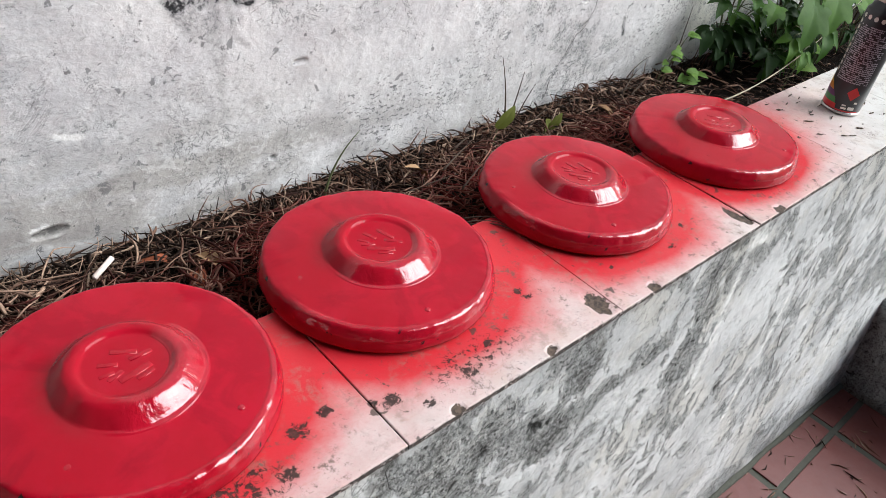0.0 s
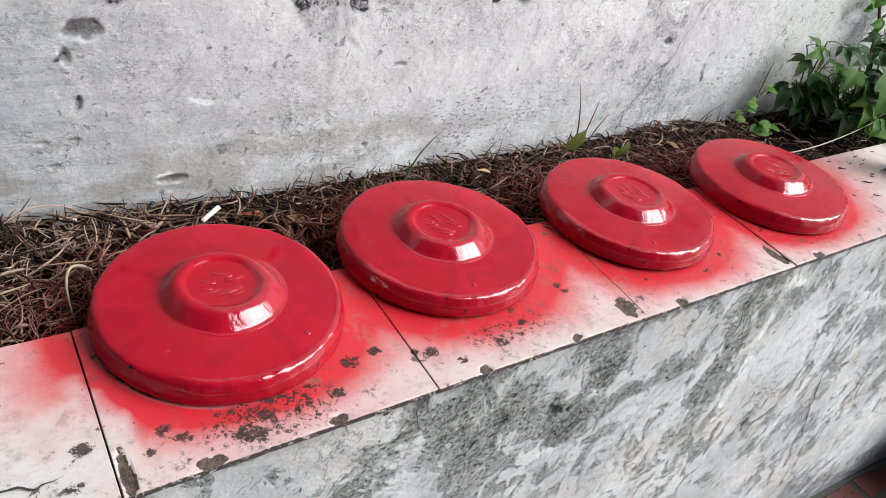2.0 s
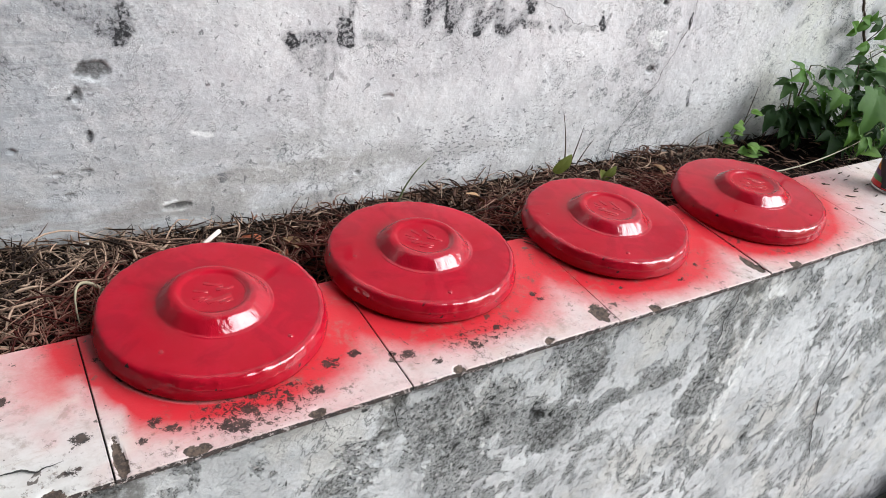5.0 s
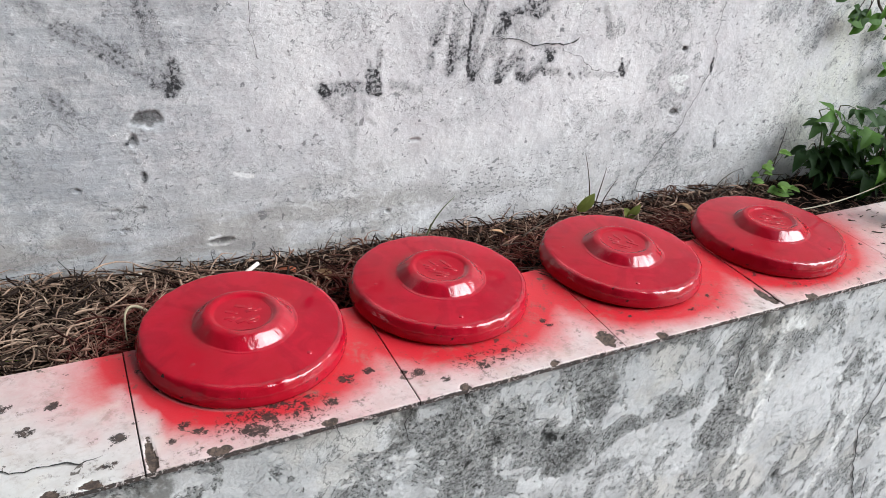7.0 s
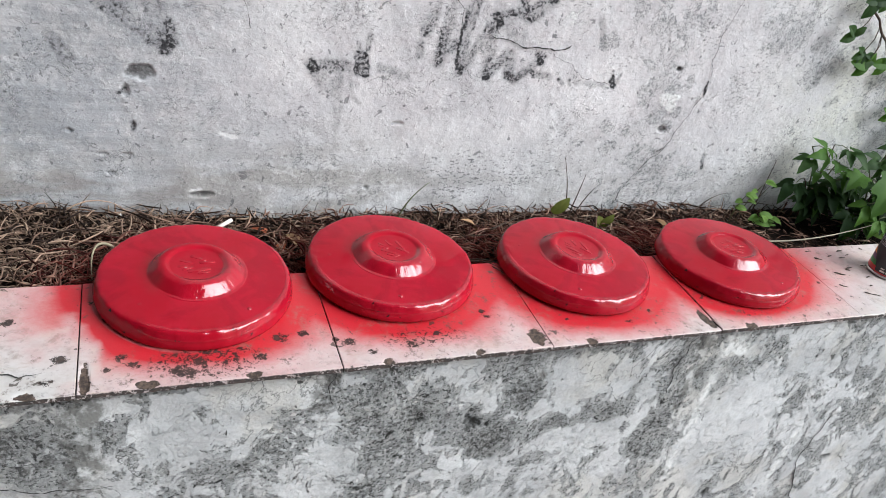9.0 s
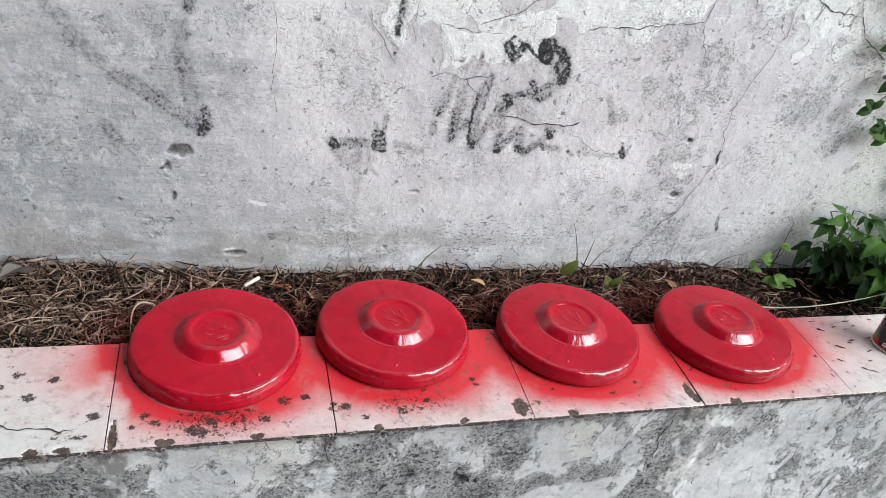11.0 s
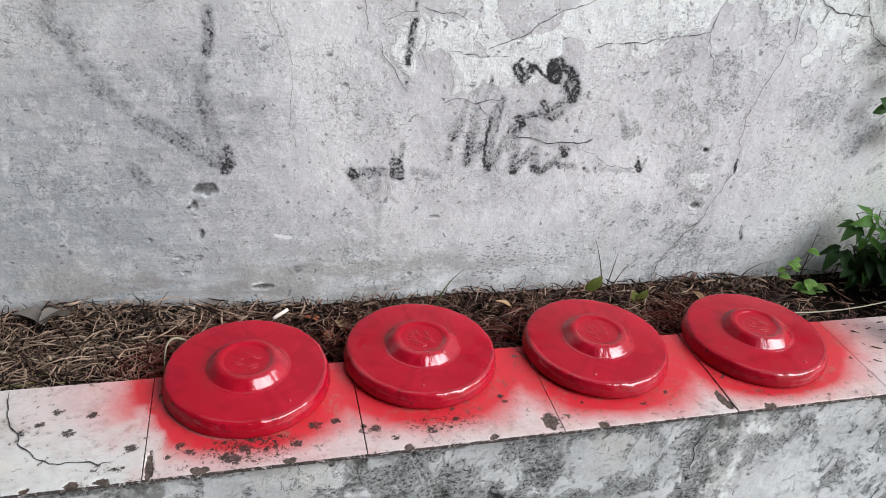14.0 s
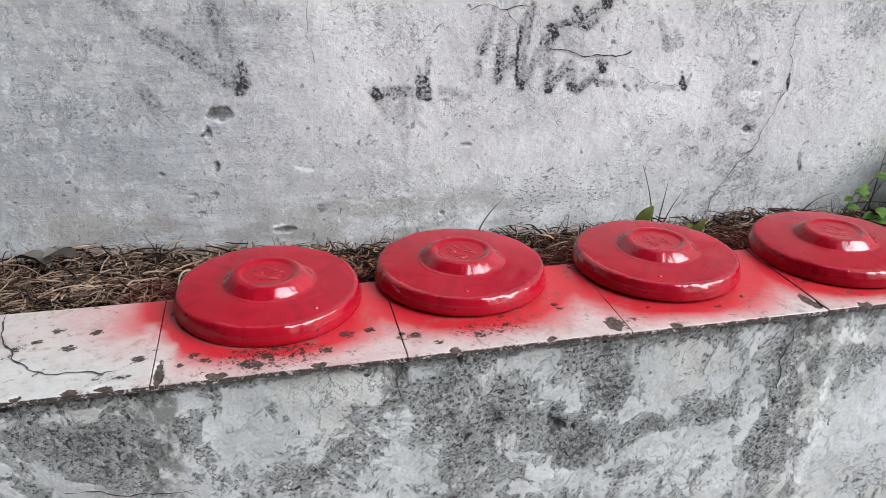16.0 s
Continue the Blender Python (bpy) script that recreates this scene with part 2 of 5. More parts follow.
    fine = m.grain(1, 0.4, 0.62, 5, 0.65, 0.5, at=m.scaled(120, 120, 300))
    m.set(Base_Color=m.mix(mul(fine, 0.13), c, (0.26, 0.26, 0.27)))
    h = add(mul(m.grain(26, 0.35, 0.65, 6, 0.6), 0.7), add(mul(fine, 0.12), add(mul(mul(trowel, m.attr("wash")), 0.3), mul(add(add(flake, mul(small, 0.6)), mul(mul(loose, m.span(peel, 0.49, 0.51)), 0.6)), 0.5))))
    m.bump(m.calc("SUBTRACT", h, add(mul(vein, 0.8), mul(mul(blot, lace), 0.4))), 0.62, 0.002)
    return m.m


def plaster_front():
    """Rough rendered face of the low wall: smooth pale skin between crumbly grey mould, runs under the joints."""
    m = Mat("mouldy_render", 0.92)
    m.set(Specular_IOR_Level=0.15)
    mul, add = (lambda a, b: m.calc("MULTIPLY", a, b)), (lambda a, b: m.calc("ADD", a, b))
    tall = m.scaled(1.0, 1.0, 0.75)
    c = m.mix(m.grain(5, 0.4, 0.6, 7, 0.62), (0.52, 0.525, 0.525), (0.67, 0.673, 0.67))
    c = m.mix(mul(m.grain(6, 0.5, 0.62, 7, 0.6), 0.35), c, (0.55, 0.51, 0.43))
    c = m.mix(mul(m.grain(45, 0.5, 0.62, 7, 0.66), 0.3), c, (0.36, 0.375, 0.38))
    # where mould has eaten the skin the crumbly coat beneath lies open
    mould = m.attr("mould")
    field = add(m.noise(23, 10, 0.74, tall, 0.6), mul(m.calc("SUBTRACT", mould, 0.5), 0.34))
    eaten = m.cut(field, 0.5, 0.03)
    deep = m.span(field, 0.54, 0.72)
    worm = m.noise(150, 6, 0.7, warp=0.5)
    coarse = m.grain(38, 0.38, 0.62, 7, 0.66, 0.6)
    crumbs = m.mix(m.span(worm, 0.4, 0.5), (0.25, 0.253, 0.247), (0.45, 0.453, 0.445))
    crumbs = m.mix(m.span(worm, 0.52, 0.6), crumbs, (0.58, 0.595, 0.595))
    crumbs = m.mix(mul(coarse, 0.5), crumbs, (0.47, 0.475, 0.465))
    c = m.mix(mul(eaten, 0.8), c, crumbs)
    dark = mul(deep, m.span(worm, 0.58, 0.42, 0.35, 1.0))
    c = m.mix(mul(dark, 0.85), c, (0.085, 0.085, 0.08))
    speck = mul(m.cut(m.noise(210, 4, 0.62, warp=0.4), 0.57, 0.03), m.span(field, 0.44, 0.54))
    c = m.mix(mul(speck, 0.8), c, (0.075, 0.075, 0.07))
    black = m.cut(add(m.noise(58, 6, 0.66, warp=0.6), mul(m.calc("SUBTRACT", mould, 0.6), 0.16)), 0.645, 0.015)
    c = m.mix(mul(black, 0.9), c, (0.03, 0.03, 0.028))
    # dark line where the pale skin ends: its edge shadow put into the colour
    lip = mul(m.span(field, 0.474, 0.494), m.span(field, 0.512, 0.5))
    c = m.mix(mul(lip, 0.25), c, (0.17, 0.17, 0.165))
    vein = m.calc("ABSOLUTE", m.calc("SUBTRACT", m.noise(3.6, 9, 0.6, warp=0.5), 0.5))
    vein = mul(m.span(vein, 0.0036, 0.0012), m.grain(2.7, 0.5, 0.56, 3))
    c = m.mix(mul(vein, 0.7), c, (0.12, 0.12, 0.115))
    nick = m.calc("ABSOLUTE", m.calc("SUBTRACT", m.noise(46, 7, 0.68, warp=0.9), 0.5))
    nick = mul(m.span(nick, 0.012, 0.003), m.grain(8, 0.45, 0.6, 5))
    c = m.mix(mul(nick, 0.4), c, (0.16, 0.16, 0.155))
    run = m.span(add(m.attr("run"), mul(m.calc("SUBTRACT", m.grain(60, 0.36, 0.64, 8, 0.68), 0.5), 0.7)), 0.3, 1.2)
    c = m.mix(mul(run, 0.8), c, m.mix(worm, (0.07, 0.068, 0.06), (0.2, 0.195, 0.175)))
    c = m.mix(mul(m.attr("lime"), m.span(m.noise(60, 9, 0.72, warp=0.4), 0.38, 0.55)), c, (0.82, 0.82, 0.80))
    c = m.mix(m.attr("pit"), c, (0.03, 0.03, 0.028))
    fine = m.grain(260, 0.4, 0.62, 4, 0.6)
    m.set(Base_Color=m.mix(mul(fine, 0.15), c, (0.18, 0.18, 0.175)))
    h = add(mul(m.grain(26, 0.3, 0.7, 4, 0.5), 0.5), add(mul(m.attr("lime"), 0.4), mul(fine, 0.08)))
    h = add(h, mul(eaten, m.calc("SUBTRACT", mul(m.span(worm, 0.36, 0.62), 0.9), 0.7)))
    m.bump(m.calc("SUBTRACT", h, add(mul(nick, 0.4), add(mul(black, 0.4), mul(speck, 0.35)))), 0.95, 0.003)
    return m.m


def glazed_tile():
    """Off-white glaze, sprayed red round the caps, with moss spots and bare chips."""
    m = Mat("glazed_tile", 0.32)
    mul, add = (lambda a, b: m.calc("MULTIPLY", a, b)), (lambda a, b: m.calc("ADD", a, b))
    fine = m.grain(200, 0.4, 0.6)
    c = m.mix(mul(m.grain(30, 0.42, 0.62), 0.5), (0.575, 0.56, 0.54), (0.45, 0.42, 0.39))
    c = m.mix(mul(m.grain(10, 0.48, 0.64), 0.35), c, (0.60, 0.53, 0.44))
    c = m.mix(mul(m.grain(1, 0.55, 0.68, 8, 0.75, at=m.scaled(45, 120, 45)), 0.5), c, (0.42, 0.36, 0.30))
    spray = m.attr("spray")
    mist = add(spray, mul(m.calc("SUBTRACT", m.grain(50, 0.35, 0.65, 9, 0.8), 0.5), mul(m.span(spray, 0.0, 0.35), m.span(spray, 1.0, 0.55, 0.0, 0.1))))
    dust = m.calc("MINIMUM", mul(m.calc("POWER", m.calc("MAXIMUM", mist, 0.0), 1.15), 1.25), 0.98)
    c = m.mix(dust, c, (0.5, 0.007, 0.018))
    grime = mul(m.grain(75, 0.55, 0.63, 9, 0.8), m.grain(11, 0.42, 0.56))
    c = m.mix(mul(grime, 0.8), c, (0.1, 0.066, 0.05))
    c = m.mix(mul(m.cut(m.noise(60, 5, 0.6, warp=0.4), 0.665, 0.012), 0.85), c, (0.05, 0.034, 0.026))
    c = m.mix(mul(mul(m.grain(24, 0.5, 0.64, 8, 0.72, 0.5), m.grain(70, 0.42, 0.6)), 0.5), c, (0.24, 0.17, 0.135))
    rag = m.calc("SUBTRACT", m.grain(150, 0.36, 0.64, 9, 0.8, 0.5), 0.5)
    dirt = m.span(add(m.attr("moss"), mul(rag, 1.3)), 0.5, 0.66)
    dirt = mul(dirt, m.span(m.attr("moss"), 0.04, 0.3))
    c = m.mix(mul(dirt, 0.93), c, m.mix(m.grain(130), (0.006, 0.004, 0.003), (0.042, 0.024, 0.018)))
    broken = m.cut(add(m.attr("chip"), mul(m.calc("SUBTRACT", m.grain(95, 0.35, 0.65, 7, 0.66), 0.5), 0.7)), 0.5, 0.06)
    c = m.mix(broken, c, m.mix(fine, (0.04, 0.028, 0.022), (0.11, 0.076, 0.058)))
    bare = m.calc("MAXIMUM", dirt, broken)
    m.set(Base_Color=c, Roughness=m.span(bare, 0.0, 1.0, 0.34, 0.9))
    m.bump(add(mul(dirt, 0.6), mul(fine, 0.12)), 0.35, 0.001)
    return m.m


def red_enamel():
    """Wet-looking red spray paint, a little dusty on top, uneven at the rim."""
    m = Mat("red_spray_enamel", 0.2)
    mul, add = (lambda a, b: m.calc("MULTIPLY", a, b)), (lambda a, b: m.calc("ADD", a, b))
    c = m.mix(m.grain(9, 0.4, 0.62, 5), (0.315, 0.004, 0.0145), (0.36, 0.0055, 0.020))
    c = m.mix(mul(m.grain(17, 0.5, 0.62, 7, 0.62, 0.8), 0.45), c, (0.21, 0.002, 0.012))
    # brown arc behind the hub: shade and reflection put into the colour
    c = m.mix(mul(mul(m.attr("hub_shade"), m.grain(24, 0.3, 0.6, 6, 0.6)), 0.35), c, (0.2, 0.03, 0.03))
    bare = mul(m.attr("rim"), m.cut(m.noise(110, 3, 0.5, warp=0.3), 0.70, 0.006))
    c = m.mix(bare, c, (0.02, 0.012, 0.012))
    m.set(Base_Color=c, Specular_IOR_Level=m.span(m.attr("dusty"), 0.0, 1.0, 0.8, 0.2))
    m.set(Roughness=m.span(mul(m.attr("dusty"), m.grain(7, 0.35, 0.62, 4, 0.5, 0.6)), 0.0, 1.0, 0.04, 0.16))
    drips = mul(m.span(m.attr("dusty"), 1.0, 0.2), mul(add(m.noise(38, 4, 0.6, warp=0.8), mul(m.noise(110, 3, 0.6), 0.15)), 1.5))
    m.bump(add(add(mul(m.noise(24, 3, 0.5), 0.5), drips), mul(m.noise(420, 3), 0.01)), 0.36, 0.003)
    return m.m


def litter():
    """Dry needles, each its own brown."""
    m = Mat("dry_needles", 0.85)
    m.set(Specular_IOR_Level=0.15)
    r = m.island()
    c = m.mix(m.span(r, 0.25, 0.95), (0.011, 0.0055, 0.0045), (0.29, 0.15, 0.105))
    place = m.t.nodes.new("ShaderNodeSeparateXYZ")
    m.t.links.new(m.co, place.inputs[0])
    straw = m.span(place.outputs[0], 0.4, 0.0, 0.8, 0.42)
    c = m.mix(m.span(r, m.calc("SUBTRACT", straw, 0.15), 1.0), c, (0.41, 0.295, 0.215))
    c = m.mix(m.calc("MULTIPLY", m.attr("spray"), 0.62), c, (0.25, 0.022, 0.02))
    m.set(Base_Color=m.mix(m.calc("MULTIPLY", m.grain(300), 0.35), c, (0.06, 0.042, 0.03)))
    return m.m


def soil_mat():
    m = Mat("dark_soil", 0.95)
    m.set(Specular_IOR_Level=0.05)
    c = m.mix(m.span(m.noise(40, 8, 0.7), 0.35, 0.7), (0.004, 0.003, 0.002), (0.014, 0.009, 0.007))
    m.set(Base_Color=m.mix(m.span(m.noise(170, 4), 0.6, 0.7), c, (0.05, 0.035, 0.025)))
    m.bump(m.noise(120, 8, 0.8), 0.9, 0.008)
    return m.m


def leaf_mat(name, a, b, rough=0.6):
    m = Mat(name, rough)
    m.set(Specular_IOR_Level=0.2)
    c = m.mix(m.each(), a, b)
    c = m.mix(m.span(m.noise(70, 6), 0.45, 0.75, 0, 0.45), c, tuple(x * 0.55 for x in a))
    m.set(Base_Color=c, Subsurface_Weight=0.0)
    m.bump(m.noise(150, 4), 0.25, 0.001)
    add, tr = m.t.nodes.new("ShaderNodeMixShader"), m.t.nodes.new("ShaderNodeBsdfTranslucent")
    add.inputs[0].default_value = 0.28
    tr.inputs["Color"].default_value = (b[0] * 1.4, b[1] * 1.6, b[2], 1)
    out = m.t.nodes["Material Output"].inputs["Surface"]
    m.t.links.new(m.b.outputs[0], add.inputs[1]), m.t.links.new(tr.outputs[0], add.inputs[2]), m.t.links.new(add.outputs[0], out)
    return m.m


def floor_tile_mat():
    m = Mat("worn_red_floor_tile", 0.45)
    c = m.mix(m.noise(18, 7, 0.65), (0.11, 0.031, 0.027), (0.17, 0.058, 0.05))
    c = m.mix(m.calc("MULTIPLY", m.each(), 0.35), c, (0.2, 0.06, 0.05))
    c = m.mix(m.span(m.noise(70, 8, 0.75), 0.56, 0.72, 0, 0.6), c, (0.1, 0.075, 0.06))
    m.set(Base_Color=c, Roughness=m.span(m.noise(25), 0.3, 0.7, 0.3, 0.6))
    m.bump(m.noise(90, 6), 0.2, 0.002)
    return m.m


REAR, FRONT, GLAZE, RED, NEEDLE, SOIL, FLOOR = plaster_rear(), plaster_front(), glazed_tile(), red_enamel(), litter(), soil_mat(), floor_tile_mat()
CRACK = plain("crack_shadow", (0.04, 0.038, 0.036), 0.95)
MORTAR = plain("grimy_mortar", (0.085, 0.065, 0.055), 0.95, spread=0.5, scale=90)
GROUT = plain("floor_grout", (0.1, 0.1, 0.08), 0.95, spread=0.5, scale=90)
LEAF = leaf_mat("green_leaf", (0.036, 0.088, 0.012), (0.08, 0.165, 0.022))
DARK_LEAF = leaf_mat("dark_leaf", (0.014, 0.036, 0.009), (0.04, 0.085, 0.018))
PALE_LEAF = leaf_mat("young_leaf", (0.10, 0.19, 0.035), (0.16, 0.26, 0.055))
OLIVE_LEAF = leaf_mat("olive_leaf", (0.11, 0.13, 0.03), (0.17, 0.18, 0.05))
STEM, BARK = plain("green_stem", (0.11, 0.13, 0.05)), plain("brown_stem", (0.07, 0.045, 0.03), 0.8)
STRAW, PALE = plain("dry_straw", (0.42, 0.36, 0.24), 0.8), plain("dead_vine", (0.42, 0.36, 0.26), 0.7)


# ---- rear wall ----
def ribbon(points, width, seed, steps=9):
    """Jagged thin strip on the rear wall, along (x, z) points."""
    rnd = random.Random(seed)
    line = []
    for (ax, az), (bx, bz) in zip(points[:-1], points[1:]):
        n = max(2, int(math.hypot(bx - ax, bz - az) / 0.0038))
        line += [(ax + (bx - ax) * k / n, az + (bz - az) * k / n) for k in range(n)]
    line.append(points[-1])
    sway = [noise.noise_vector(Vector((k * 0.19, seed, 0))) * 0.006 + noise.noise_vector(Vector((k * 0.7, seed, 5))) * 0.0016 for k in range(len(line))]
    line = [(x + s.x, z + s.y) for (x, z), s in zip(line, sway)]
    verts, faces = [], []
    for k, (x, z) in enumerate(line):
        x0, z0 = line[max(k - 1, 0)]
        x1, z1 = line[min(k + 1, len(line) - 1)]
        d = math.hypot(x1 - x0, z1 - z0) + 1e-9
        w = width * rnd.uniform(0.3, 1.0) * (0.45 + 0.9 * max(0, 0.5 + noise.noise(Vector((k * 0.16, seed, 9))))) * min(1, 0.3 + 0.35 * min(k, len(line) - 1 - k)) / 2
        ox, oz = -(z1 - z0) / d * w, (x1 - x0) / d * w
        verts += [(x + ox, z + oz), (x - ox, z - oz)]
        if k:
            faces.append((2 * k - 2, 2 * k - 1, 2 * k + 1, 2 * k))
    return verts, faces


def wall_relief(x, z):
    """Unevenness of the rear wall's face, towards the room, in metres."""
    return 0.005 * (fbm(x * 2.1, z * 2.1, 40, 3) - 0.5) + 0.0018 * (fbm(x * 14, z * 14, 44, 3) - 0.5)


# the coat's plates on the upper wall, and the mould patches: (x, z) corners; (x, z, size)
PLATES = (
    ((0.69, 1.48), (0.726, 1.491), (0.76, 1.506), (0.84, 1.56), (1.02, 1.56), (0.986, 1.492), (0.967, 1.447), (0.896, 1.435), (0.8, 1.424), (0.746, 1.412), (0.68, 1.44)),
    ((1.062, 1.522), (1.06, 1.6), (1.28, 1.6), (1.306, 1.484), (1.322, 1.441), (1.271, 1.449), (1.228, 1.43), (1.143, 1.475), (1.075, 1.476)),
    ((0.437, 1.467), (0.521, 1.454), (0.538, 1.407), (0.5, 1.395), (0.473, 1.413), (0.445, 1.402)),
    ((0.395, 1.437), (0.434, 1.463), (0.434, 1.411), (0.427, 1.345), (0.406, 1.381)),
    ((0.496, 1.4), (0.581, 1.394), (0.633, 1.441), (0.69, 1.454), (0.7, 1.395), (0.613, 1.335), (0.51, 1.329)),
    ((1.01, 1.16), (1.06, 1.155), (1.055, 1.128), (1.02, 1.135)),
    ((1.3, 1.49), (1.36, 1.43), (1.5, 1.4), (1.5, 1.6), (1.3, 1.6)))
MOULD = ((0.985, 1.159, 0.026), (1.03, 1.178, 0.03), (1.07, 1.126, 0.018), (1.025, 1.118, 0.026), (0.917, 1.087, 0.022), (0.962, 1.09, 0.02), (0.904, 1.066, 0.018), (1.054, 1.095, 0.014), (0.966, 1.295, 0.035), (0.868, 1.257, 0.03), (0.91, 1.316, 0.026), (1.075, 1.186, 0.02), (1.185, 1.03, 0.014), (1.28, 1.3, 0.09), (1.38, 1.26, 0.07), (0.93, 1.04, 0.03))


def inside_of(x, z, corners):
    """1 inside a polygon, 0 outside, with a narrow edge."""
    odd = np.zeros(np.shape(x), dtype=bool)
    for (ax, az), (bx, bz) in zip(corners, corners[1:] + corners[:1]):
        if az != bz:
            odd ^= ((az > z) != (bz > z)) & (x < (bx - ax) * (z - az) / (bz - az) + ax)
    d = seg_dist(x, z, corners + corners[:1])
    return smooth(-0.003, 0.003, np.where(odd, d, -d))


def rear_wall():
    xs = np.concatenate([np.linspace(-2.4, -0.62, 24), np.arange(-0.6, 2.1, 0.0027), np.linspace(2.12, 3.2, 16)])
    zs = np.concatenate([np.linspace(0.0, 0.84, 6), np.arange(0.86, 1.62, 0.0027), np.linspace(1.64, 2.5, 18)])
    x, z = [a.ravel() for a in np.meshgrid(xs, zs, indexing="ij")]
    soot = np.zeros_like(x)

    uneven = 0.78 + 0.36 * smooth(0.3, 0.65, fbm(x * 50, z * 30, 14, 4))

    def stroke(points, width, dark, blur=0.75):
        width, dark, blur = width * 1.4, min(1.0, dark * 1.38), blur * 0.72
        d = seg_dist(x + 0.006 * (fbm(x * 90, z * 90, 3, 3) - 0.5), z + 0.006 * (fbm(x * 90, z * 90, 8, 3) - 0.5), points)
        np.maximum(soot, dark * uneven * (0.78 + 0.3 * smooth(0.05, 0.4, d / width)) * (1 - smooth(width * (0.5 - blur / 2), width * (0.5 + blur / 2), d)), out=soot)

    # two long faint strokes that meet in a dark tip
    stroke([(-0.112, 1.62), (-0.118, 1.433)], 0.02, 0.3, 1.0)
    stroke([(-0.118, 1.433), (-0.092, 1.401), (-0.08, 1.376)], 0.015, 0.3, 1)
    stroke([(-0.08, 1.376), (-0.06, 1.341), (-0.028, 1.301)], 0.015, 0.36, 1)
    stroke([(-0.009, 1.283), (0.016, 1.271), (0.04, 1.254), (0.074, 1.23), (0.114, 1.204)], 0.018, 0.46, 1)
    stroke([(-0.114, 1.437), (-0.112, 1.421)], 0.011, 0.42, 1)
    stroke([(-0.094, 1.43), (-0.097, 1.413)], 0.011, 0.36, 1)
    stroke([(0.106, 1.463), (0.104, 1.421), (0.101, 1.396)], 0.011, 0.52, 1)
    stroke([(0.108, 1.447), (0.102, 1.396)], 0.006, 0.5, 1)
    stroke([(0.089, 1.371), (0.088, 1.319)], 0.014, 0.3, 1)
    stroke([(0.089, 1.319), (0.096, 1.281), (0.106, 1.241), (0.117, 1.218)], 0.021, 0.4, 1)
    stroke([(0.096, 1.286), (0.099, 1.266)], 0.014, 0.2, 1)
    stroke([(0.04, 1.254), (0.078, 1.22), (0.063, 1.193)], 0.049, 0.14, 1)
    stroke([(-0.007, 1.198), (0.082, 1.199)], 0.049, 0.13, 1)
    stroke([(0.104, 1.31), (0.179, 1.311)], 0.021, 0.2, 1)
    stroke([(0.112, 1.286), (0.165, 1.268)], 0.042, 0.13, 1)
    stroke([(0.121, 1.229), (0.126, 1.208), (0.116, 1.194)], 0.013, 0.8, 0.9)
    stroke([(0.095, 1.204), (0.123, 1.201)], 0.010, 0.62, 1)
    stroke([(-0.031, 1.202), (-0.014, 1.177)], 0.014, 0.36, 1)
    stroke([(0.059, 1.27), (0.039, 1.239)], 0.028, 0.12, 1)
    stroke([(0.06, 1.128), (0.052, 1.122)], 0.005, 0.6, 1)
    stroke([(0.068, 1.074), (0.069, 1.065)], 0.006, 0.5, 1)
    # level dash with a dark upright and a smear below
    stroke([(0.332, 1.181), (0.376, 1.183), (0.389, 1.182)], 0.014, 0.44, 0.9)
    stroke([(0.331, 1.183), (0.337, 1.177)], 0.014, 0.66, 0.9)
    stroke([(0.446, 1.183), (0.471, 1.178), (0.49, 1.17)], 0.010, 0.4, 1)
    stroke([(0.404, 1.207), (0.405, 1.173)], 0.006, 0.88, 0.8)
    stroke([(0.422, 1.201), (0.423, 1.172)], 0.006, 0.84, 0.8)
    stroke([(0.412, 1.202), (0.413, 1.176)], 0.0125, 0.8, 0.7)
    stroke([(0.406, 1.172), (0.424, 1.17)], 0.006, 0.9, 0.8)
    stroke([(0.421, 1.237), (0.419, 1.205)], 0.006, 0.4, 1)
    stroke([(0.404, 1.223), (0.406, 1.207)], 0.004, 0.5, 1)
    stroke([(0.346, 1.166), (0.372, 1.139)], 0.017, 0.3, 1)
    stroke([(0.379, 1.168), (0.382, 1.107)], 0.011, 0.28, 1)
    stroke([(0.382, 1.107), (0.387, 1.022)], 0.007, 0.16, 1)
    stroke([(0.394, 1.174), (0.404, 1.133), (0.418, 1.119)], 0.004, 0.3, 1)
    stroke([(0.432, 1.454), (0.425, 1.432)], 0.007, 0.74, 0.8)
    stroke([(0.425, 1.432), (0.424, 1.399)], 0.008, 0.6, 0.9)
    stroke([(0.421, 1.393), (0.422, 1.382)], 0.006, 0.8, 0.8)
    stroke([(0.422, 1.35), (0.424, 1.337)], 0.004, 0.55, 1)
    stroke([(0.431, 1.485), (0.431, 1.472)], 0.005, 0.55, 1)
    # zigzag scribble with heavy drips
    stroke([(0.532, 1.313), (0.524, 1.28)], 0.008, 0.34, 0.9)
    stroke([(0.522, 1.277), (0.511, 1.249)], 0.014, 0.55, 0.9)
    stroke([(0.508, 1.229), (0.508, 1.209)], 0.010, 0.4, 0.9)
    stroke([(0.552, 1.289), (0.55, 1.25)], 0.013, 0.26, 0.9)
    stroke([(0.547, 1.25), (0.547, 1.223), (0.544, 1.2)], 0.014, 0.5, 0.9)
    stroke([(0.539, 1.25), (0.543, 1.195)], 0.004, 0.62, 0.8)
    stroke([(0.569, 1.234), (0.563, 1.219)], 0.010, 0.38, 0.9)
    stroke([(0.6, 1.321), (0.585, 1.295)], 0.008, 0.46, 0.9)
    stroke([(0.587, 1.295), (0.585, 1.245), (0.587, 1.186)], 0.014, 0.42, 0.9)
    stroke([(0.58, 1.29), (0.575, 1.239), (0.579, 1.187)], 0.004, 0.66, 0.8)
